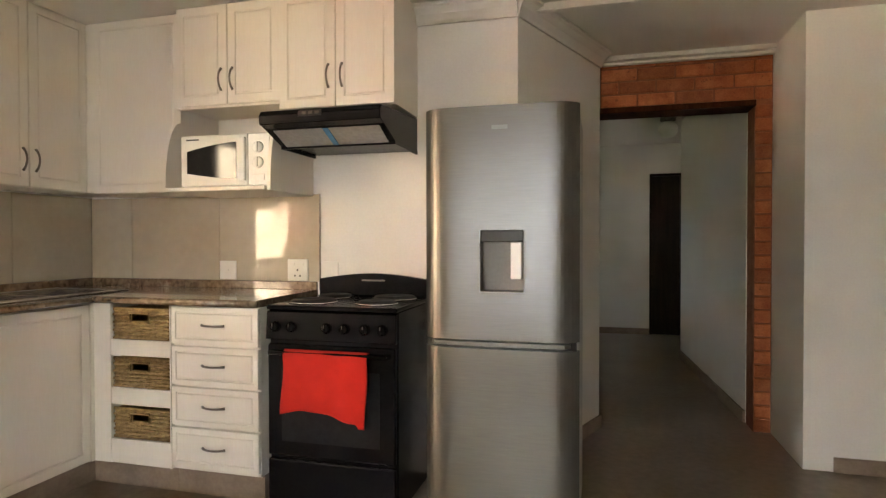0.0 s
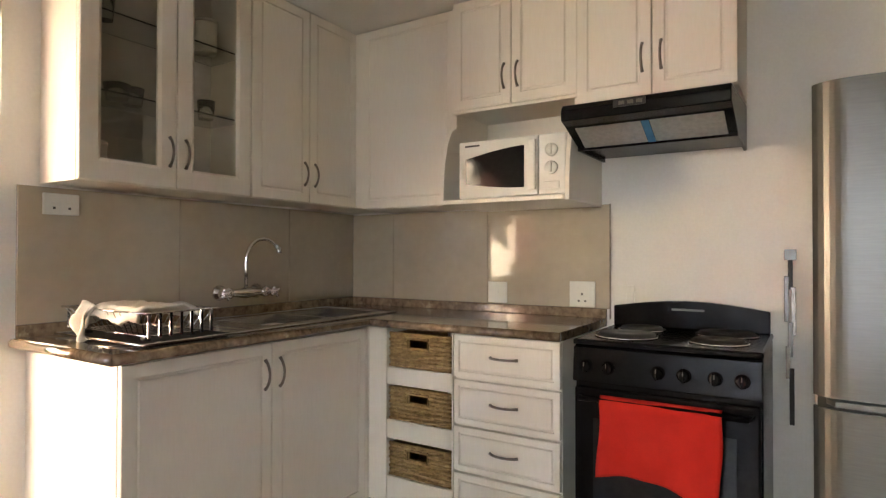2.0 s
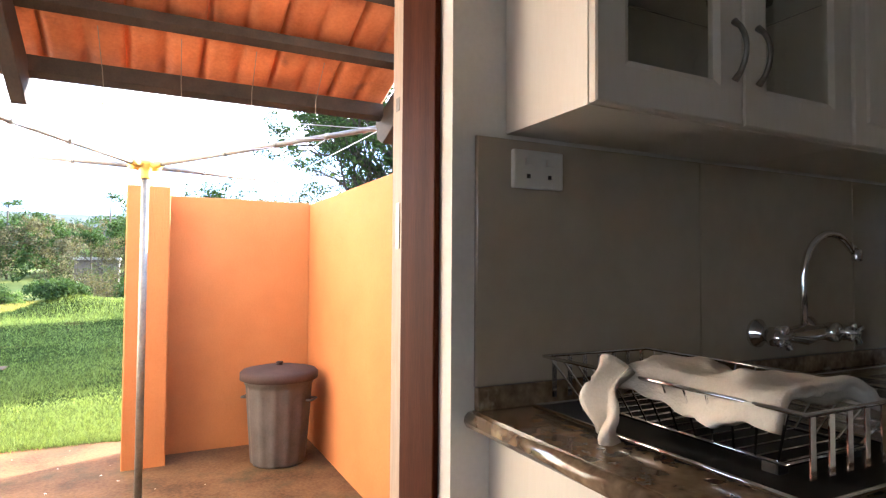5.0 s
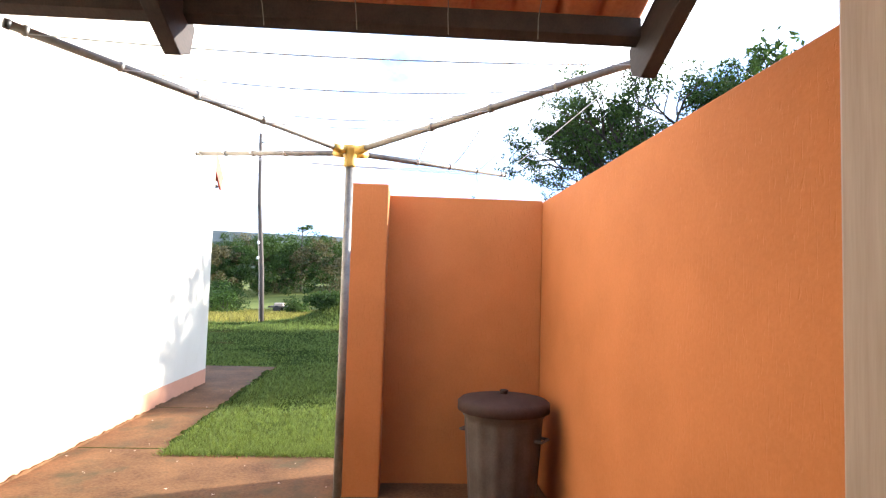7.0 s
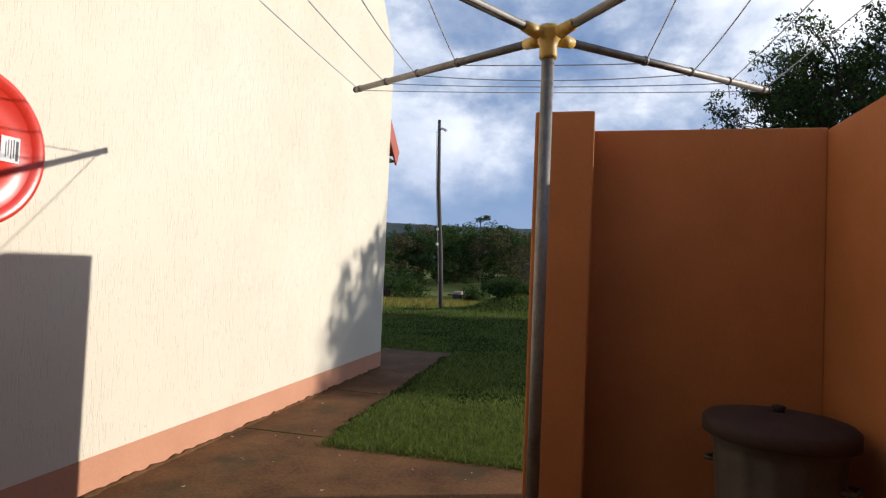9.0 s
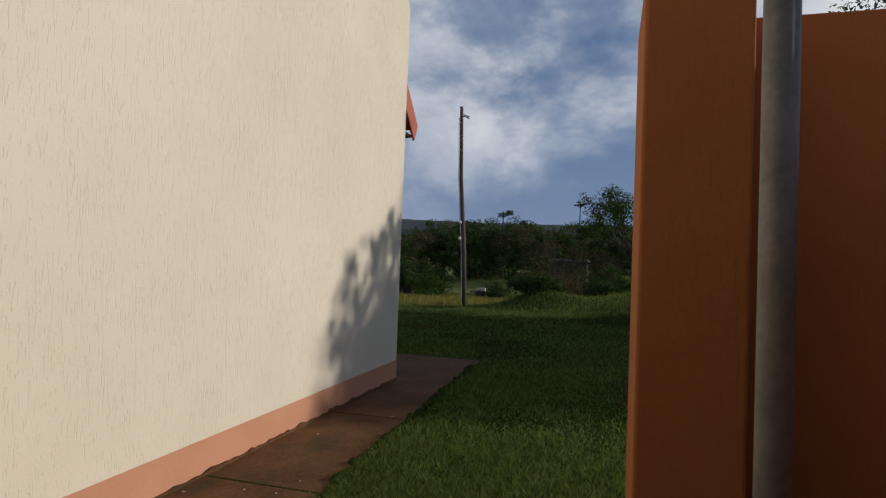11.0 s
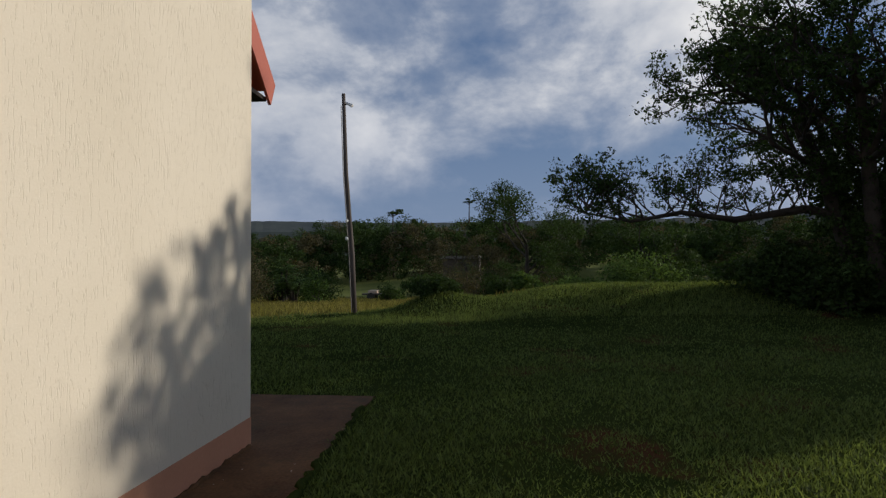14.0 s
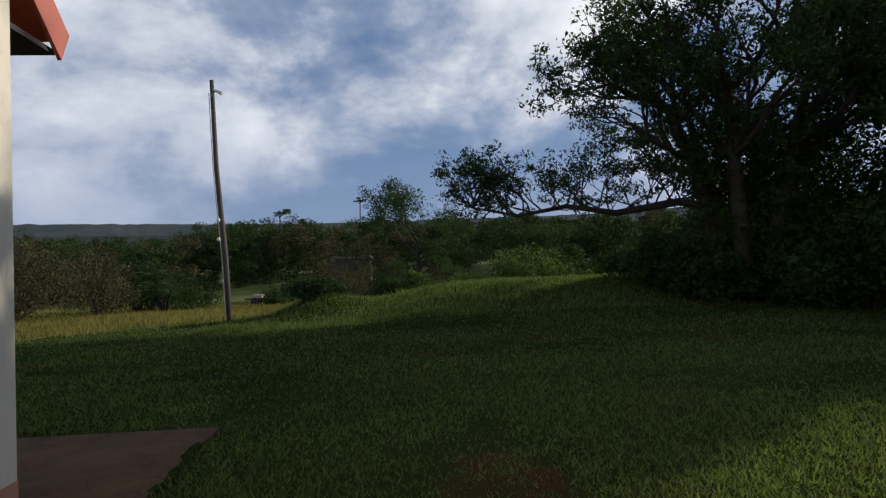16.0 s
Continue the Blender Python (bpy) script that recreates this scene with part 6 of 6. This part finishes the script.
shrub(42, -33.8, -15.0, 3.0, 4.3, LEAFO, "brown bare-twigged bush at the field's edge", size=0.055, n=120, per=110)
shrub(55, -32.0, -18.4, 3.0, 4.3, LEAFO, "brown bare-twigged bush at the field's edge", size=0.055, n=110, per=110)
shrub(43, -30.6, -14.2, 1.0, 2.0, LEAFL, "leafy green bush at the field's edge", size=0.07, n=44, per=100)
shrub(56, -38.0, -13.6, 1.8, 3.7, LEAFO, "grey-green bush at the field's edge", size=0.055, n=80, per=110)
shrub(44, -45.0, -14.6, 2.4, 3.6, LEAF, "dark bush at the field's edge", size=0.07, n=70, per=110)
shrub(57, -47.0, -12.4, 1.9, 2.9, LEAF, "dark bush at the field's edge", size=0.07, n=60, per=110)
shrub(59, -60.5, -2.7, 3.0, 3.6, LEAF, "dark bush in front of the far house", size=0.08, n=60, per=90)
shrub(60, -62.0, 0.6, 2.4, 3.4, LEAF, "dark bush below the far trees", size=0.08, n=60, per=90)
shrub(65, -61.0, 4.4, 2.4, 3.0, LEAFO, "olive bush below the far trees", size=0.08, n=60, per=90)
shrub(45, -54.0, -7.6, 0.7, 1.2, LEAFL, "young leafy bush in the field", size=0.07, n=24, per=60)
tree(51, -50.0, 2.4, 8.6, 0.17, "round-headed twiggy tree behind the bank", 7, 3, 0.075, 60, 0.62, low=0.3)
tree(58, -47.0, -1.8, 5.2, 0.10, "small twiggy tree behind the bank", 6, 2, 0.06, 60, 0.6, low=0.3, material=LEAFO)
tree(52, -54.0, 12.0, 7.0, 0.2, "round-headed tree behind the bank", 6, 2, 0.10, 110, 0.9, low=0.4)


def frond_plant(seed, x, y, height, stems, fronds, reach, wide, label, name, category):
    """Stems that carry arching fronds, each a bent midrib with leaflets to both sides."""
    rng = np.random.default_rng(seed)
    z = lie(x, y) - 0.05
    t = thing(name, (x, y, z), label, category)
    bm, V, F = bmesh.new(), [], []
    for k in range(stems):
        a = rng.uniform(0, 2 * math.pi)
        top = Vector((x + 0.5 * (stems > 1) * math.cos(a) * rng.uniform(0.3, 1.6), y + 0.5 * (stems > 1) * math.sin(a) * rng.uniform(0.3, 1.6), z + height * rng.uniform(0.55, 1.0)))
        tube(bm, [Vector((x + 0.1 * math.cos(a), y + 0.1 * math.sin(a), z)), Vector((x, y, z)).lerp(top, 0.5), top], [0.11, 0.08, 0.06], 7, cap=False)
        for j in range(fronds):
            b = 2 * math.pi * (j + rng.uniform(-0.3, 0.3)) / fronds
            lift, ln = rng.uniform(0.15, 1.3), reach * rng.uniform(0.75, 1.15)
            out = Vector((math.cos(b), math.sin(b), 0))
            side = Vector((-out.y, out.x, 0))
            for i in range(14):
                u = (i + 1) / 14
                p = top + out * (ln * u * math.cos(lift * (1 - 0.4 * u))) + Vector((0, 0, ln * (math.sin(lift) * u - 0.85 * u * u)))
                w = wide * math.sin(math.pi * (0.1 + 0.85 * u))
                for sgn in (-1, 1):
                    q = p + side * sgn * w + out * 0.12 * ln * (1 - u) + Vector((0, 0, -0.25 * w))
                    g = out * (ln * 0.026)
                    F.append((len(V), len(V) + 1, len(V) + 2, len(V) + 3))
                    V += [tuple(p - g), tuple(q - g * 0.3), tuple(q + g * 0.3), tuple(p + g)]
    part("trunk", bm, BARK, t, "", True)
    quick_mesh("fronds", np.array(V), np.array(F), LEAFL, t)


frond_plant(61, -60.0, -3.4, 4.6, 1, 18, 1.9, 0.32, "feather palm standing among the far trees", "palm_tree", "palm")
frond_plant(62, -42.5, -12.2, 1.6, 7, 10, 1.5, 0.24, "clump of tall broad-leaved fronds at the field's edge", "wild_banana", "shrub")
frond_plant(63, -44.0, -13.4, 2.2, 6, 10, 1.5, 0.24, "clump of tall broad-leaved fronds at the field's edge", "wild_banana", "shrub")
frond_plant(64, -52.0, 14.5, 3.0, 1, 16, 1.8, 0.3, "feather palm behind the bank", "palm_tree", "palm")


def umbrella_tree(seed, x, y, height, spread):
    """A thin bare bole with a few flat leaf tiers on top."""
    rng = np.random.default_rng(seed)
    z = lie(x, y) - 0.1
    t = thing("tree", (x, y, z), "thin tall flat-topped tree above the far woods", "tree")
    bm, c = bmesh.new(), []
    top = Vector((x, y, z + height))
    tube(bm, [Vector((x, y, z)), Vector((x + 0.1, y - 0.1, z + height * 0.6)), top], [0.16, 0.12, 0.07], 7, cap=False)
    for k in range(9):
        a, r, dz = rng.uniform(0, 6.28), spread * rng.uniform(0.2, 1.0), rng.uniform(-0.28, 0.0) * spread * 2
        e = top + Vector((r * math.cos(a), r * math.sin(a), dz))
        tube(bm, [top + Vector((0, 0, dz - 0.5)), e], [0.05, 0.03], 5, cap=False)
        c.append(tuple(e))
    part("trunk", bm, BARK, t, "", True)
    V, F = leaf_cloud(rng, c, np.full(len(c), spread * 0.42), 120, 0.10, 0.3)
    quick_mesh("crown", V, F, LEAF, t)


umbrella_tree(71, -101.0, -16.4, 11.0, 1.6)
umbrella_tree(72, -104.0, -20.6, 9.4, 0.7)
umbrella_tree(73, -108.0, -4.4, 11.6, 1.0)


def farm_cart():
    x, y = -57.0, -10.2
    z = lie(x, y)
    c = thing("farm_trailer", (x, y, z), "low dark flatbed farm trailer standing in the field", "trailer")
    part("bed", box(x - 0.7, x + 0.7, y - 1.0, y + 0.7, z + 0.45, z + 0.58, 0.02), POLEW, c)
    part("drawbar", tube(bmesh.new(), [(x, y + 0.6, z + 0.5), (x, y + 1.5, z + 0.35)], 0.05, 8), GALV, c)
    part("load", box(x - 0.5, x + 0.5, y - 0.5, y + 0.3, z + 0.58, z + 0.85, 0.06), PALETAN, c, "pale covered load")
    for sx in (-0.72, 0.72):
        part("wheel", lathe(bmesh.new(), (x + sx, y - 0.2, z + 0.32), [(0.2, -0.09), (0.32, -0.08), (0.32, 0.08), (0.2, 0.09)], 18, "x"), BLACKM, c)


farm_cart()


def far_woods():
    rng = np.random.default_rng(77)
    kinds = {"dark": ([], []), "olive": ([], [])}
    for k in range(760):
        a = rng.uniform(-0.95, 0.72)
        dist = rng.uniform(58, 128)
        x, y = -8 - dist * math.cos(a), 0.5 + dist * math.sin(a)
        if (-0.31 < a < -0.13 and dist < 82) or (a > -0.13 and dist < 70) or (a < -0.31 and dist < 66):
            continue
        z = lie(x, y)
        # crowns climb like a slope across the valley, with taller ones standing out
        rise = (0.062 if a < -0.3 else 0.088 if a < 0.05 else 0.080) * (1 + 0.22 * noise.noise(Vector((a * 17, 3, 2))))
        h = min(15.0, max(3.0, 0.9 + dist * rise * (0.3 + 0.7 * rng.uniform() ** 0.6) - z))
        wide, tall = h * rng.uniform(0.20, 0.34), h * rng.uniform(0.28, 0.42)
        centres, radii = kinds["olive" if rng.uniform() < 0.22 else "dark"]
        for j in range(15):
            d = rng.normal(size=3)
            d /= np.linalg.norm(d)
            q = rng.uniform(0.55, 1.0)
            centres.append((x + d[0] * wide * q, y + d[1] * wide * q, z + h - tall + (abs(d[2]) if rng.uniform() < 0.8 else d[2]) * tall * q * 0.9))
            radii.append(wide * rng.uniform(0.28, 0.46))
        for j in range(7):
            centres.append((x + rng.normal() * wide * 0.9, y + rng.normal() * wide * 0.9, z + rng.uniform(0.05, 0.5) * h))
            radii.append(wide * rng.uniform(0.3, 0.5))
    for kind, material, label in (("dark", LEAF, "dark mixed woodland across the valley"), ("olive", LEAFO, "olive-brown crowns among the far woods")):
        V, F = leaf_cloud(rng, *kinds[kind], 64, 0.17, 0.75)
        quick_mesh("far_woods", V, F, material, None, "stuff", label, "woods")
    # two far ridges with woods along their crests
    for name, dist, high, rough, label in (("backdrop_near", 330, 18.5, 2.2, "dark wooded slope beyond the valley"), ("backdrop", 560, 50, 2.6, "distant ridge tinted blue for haze, with fields and woods")):
        hills, rows = bmesh.new(), []
        for i in range(420):
            a = -1.3 + 2.4 * i / 419
            hz = high * (1 + 0.10 * noise.noise(Vector((a * 2.2, dist, 3)))) + rough * noise.noise(Vector((a * 60, dist, 1))) * (0.5 + noise.noise(Vector((a * 9, 2, 3))))
            x, y = -8 - dist * math.cos(a), dist * math.sin(a)
            rows.append((hills.verts.new((x, y, -6)), hills.verts.new((x * 1.07, y * 1.07, hz * 0.72)), hills.verts.new((x * 1.15, y * 1.15, hz))))
        for p, q in zip(rows, rows[1:]):
            for e in (0, 1):
                hills.faces.new((p[e], q[e], q[e + 1], p[e + 1]))
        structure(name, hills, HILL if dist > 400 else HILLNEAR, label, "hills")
    random.seed(5)
    # far house; its walls get dark timber to mute their sunlit glare
    for k, (x, y, w, h) in enumerate(((-64, -3.1, 3.4, 2.1),)):
        z = lie(x, y)
        hs = thing("distant_house", (x, y, z), "low house with a grey roof, walls darkened against sun glare, half hidden in far trees", "shed")
        part("wall", box(x - 2, x + 2, y - w / 2, y + w / 2, z, z + h + 1.2, 0.02), POLEW, hs)
        part("roof", prism([(y - w / 2 - 0.2, z + h + 1.2), (y + w / 2 + 0.2, z + h + 1.2), (y + w / 2, z + h + 1.45), (y - w / 2, z + h + 1.45)], "x", x - 2.2, x + 2.2), GALV, hs)
        for j in range(3):
            part("window", box(x + 2.0, x + 2.02, y - w / 2 + 0.5 + 1.5 * j, y - w / 2 + 1.3 + 1.5 * j, z + 0.5, z + 1.1), DGLASS, hs)


# haze of distance is put into the far ridge's bluish colour
HILL = paint("haze_tinted_hillside", (0.018, 0.032, 0.036), (0.052, 0.066, 0.056), 1.0, coarse=0.02, fine=0.2, stretch=(1, 1, 4), bump=0)
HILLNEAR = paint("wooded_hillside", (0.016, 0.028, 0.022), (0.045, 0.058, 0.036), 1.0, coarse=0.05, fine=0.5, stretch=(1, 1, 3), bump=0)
far_woods()


def lawn():
    rng = np.random.default_rng(3)

    def blades(n):
        # dense by the path, thinning and coarser with distance
        u = rng.uniform(0, 1, n)
        d = 24.0 * u ** 2.5
        x = -8.2 - d
        y = 0.6 + rng.uniform(-1, 1, n) * (2.6 + 0.62 * d) + 0.10 * d
        keep = ~((y < -0.96 - 0.012 * (-8.56 - x) / 0.3 + rng.normal(0, 0.03, n)) & (x > -14.05)) & ~((x > -8.36 + rng.normal(0, 0.03, n)) & (y < 0.9)) & ~((x > QX - 0.24) & (y > PY0))
        x, y, d = x[keep], y[keep], d[keep]
        # bare and worn patches; farther off fewer blades, dark soil standing in for tree shade
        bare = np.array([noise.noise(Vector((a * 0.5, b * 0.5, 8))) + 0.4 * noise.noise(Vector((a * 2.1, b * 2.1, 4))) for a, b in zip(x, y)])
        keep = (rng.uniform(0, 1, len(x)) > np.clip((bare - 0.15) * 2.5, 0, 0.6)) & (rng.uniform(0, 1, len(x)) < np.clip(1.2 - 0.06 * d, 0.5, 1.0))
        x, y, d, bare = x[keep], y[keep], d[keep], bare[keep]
        n = len(x)
        z = np.array([lie(a, b) for a, b in zip(x, y)]) - 0.014
        a = rng.uniform(0, 2 * math.pi, n)
        hh = (0.044 + 0.0002 * d) * rng.uniform(0.4, 1.35, n) * (1 - 0.6 * np.clip(bare, -0.5, 0.8)) * np.where(rng.uniform(0, 1, n) < 0.006, 2.4, 1.0)
        ww = (0.0064 + 0.00035 * d) * rng.uniform(0.7, 1.3, n)
        lx, ly = rng.normal(0, 0.6, n) * hh, rng.normal(0, 0.6, n) * hh
        p0 = np.stack([x - ww * np.cos(a), y - ww * np.sin(a), z], 1)
        p1 = np.stack([x + ww * np.cos(a), y + ww * np.sin(a), z], 1)
        p2 = np.stack([x + lx, y + ly, z + hh], 1)
        return np.stack([p0, p1, p2], 1).reshape(-1, 3)
    near = blades(430000)
    m = 45000
    x, y = rng.uniform(-35, -24, m), rng.uniform(-5, 9, m)
    z = np.array([lie(a, b) for a, b in zip(x, y)]) - 0.014
    a, hh = rng.uniform(0, 2 * math.pi, m), 0.11 * rng.uniform(0.4, 1.4, m)
    w = np.stack([np.cos(a), np.sin(a), 0 * a], 1) * 0.014
    p = np.stack([x, y, z], 1)
    bank = np.stack([p - w, p + w, p + np.stack([rng.normal(0, 0.04, m), rng.normal(0, 0.04, m), hh], 1)], 1).reshape(-1, 3)
    V = np.concatenate([near, bank])
    F = np.arange(len(V)).reshape(-1, 3)
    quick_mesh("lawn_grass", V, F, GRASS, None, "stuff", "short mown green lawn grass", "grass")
    rng2 = np.random.default_rng(9)
    c, r = [], []
    while len(c) < 2000:
        a, b = rng2.uniform(-60, -22), rng2.uniform(-26, 3)
        if a < -30.5 + min(9.0, max(0.0, -1.4 * (b + 5))):
            c.append((a, b, lie(a, b) - 0.01))
    n = len(c) * 40
    P = np.repeat(np.array(c), 40, 0) + rng2.normal(size=(n, 3)) * np.array([0.5, 0.5, 0.0])
    hgt, ang = rng2.uniform(0.10, 0.30, n), rng2.uniform(0, 6.28, n)
    w = np.stack([np.cos(ang), np.sin(ang), 0 * ang], 1) * 0.02
    V = np.stack([P - w, P + w, P + np.stack([rng2.normal(0, 0.07, n), rng2.normal(0, 0.07, n), hgt], 1)], 1).reshape(-1, 3)
    quick_mesh("field_grass", V, np.arange(len(V)).reshape(-1, 3), FIELDGRASS, None, "stuff", "long yellow-green field grass", "grass")


lawn()


def litter():
    rng = np.random.default_rng(19)
    x, y = rng.uniform(-12.0, -4.3, 120), rng.uniform(CY + 0.05, 2.3, 120)
    keep = ((y < -1.15) | (x > -8.2)) & ~((x < PX + 0.02) & (y > PY0 - 0.02))
    x, y = x[keep], y[keep]
    n = len(x)
    s, a = rng.uniform(0.006, 0.02, n), rng.uniform(0, 6.28, n)
    z = GROUND + 0.009
    V = np.stack([np.stack([x + s * np.cos(a + k * 1.57) * (1 if k % 2 else 0.5), y + s * np.sin(a + k * 1.57) * (1 if k % 2 else 0.5), np.full(n, z) + 0.004 * (k % 2)], 1) for k in range(4)], 1).reshape(-1, 3)
    quick_mesh("leaf_litter", V, np.arange(4 * n).reshape(-1, 4), PALETAN, None, "stuff", "dry leaf scraps scattered on the concrete", "leaf litter")


litter()


# ---- brick doorway to the hall, piece by piece ----
def brick_doorway():
    d = thing("brick_doorway", (0.7, 4.2, 0), "orange face-brick surround of the hall doorway", "doorway")
    tagged(d, kind="structure")
    part("mortar_bed", boxes((0.217, 1.208, 4.215, 4.39, 1.99, 2.323), (1.112, 1.208, 4.215, 4.39, 0, 1.99)), MORTAR, d)
    part("lintel", box(0.20, 1.112, 4.18, 4.40, 1.955, 1.99, 0.004), WOOD, d, "dark red-brown timber lintel strip")
    cache = {}

    def brick(x0, x1, z0, z1):
        key = (round(x1 - x0, 3), round(z1 - z0, 3))
        if key not in cache:
            bm = box(-key[0] / 2, key[0] / 2, -0.09, 0.09, -key[1] / 2, key[1] / 2, 0.004, 1)
            me = bpy.data.meshes.new("brick")
            bm.to_mesh(me)
            bm.free()
            me.materials.append(BRICK)
            cache[key] = me
        o = new("brick", cache[key])
        o.parent = d
        o.location = Vector(((x0 + x1) / 2, 4.297 + random.uniform(-0.003, 0.003), (z0 + z1) / 2)) - d.location
        o.rotation_euler = (0, random.uniform(-0.004, 0.004), 0)
    random.seed(2)
    for r in range(4):
        z0 = 1.998 + 0.081 * r
        x = 0.225 - (0.11 if r % 2 else 0.0)
        while x < 1.2:
            a, b = max(x, 0.222), min(x + 0.212, 1.203)
            if b - a > 0.03:
                brick(a, b, z0, z0 + 0.071)
            x += 0.222
    for r in range(24):
        z0 = 0.006 + 0.082 * r
        if z0 + 0.072 < 1.99:
            brick(1.116, 1.203, z0, z0 + 0.072)


brick_doorway()
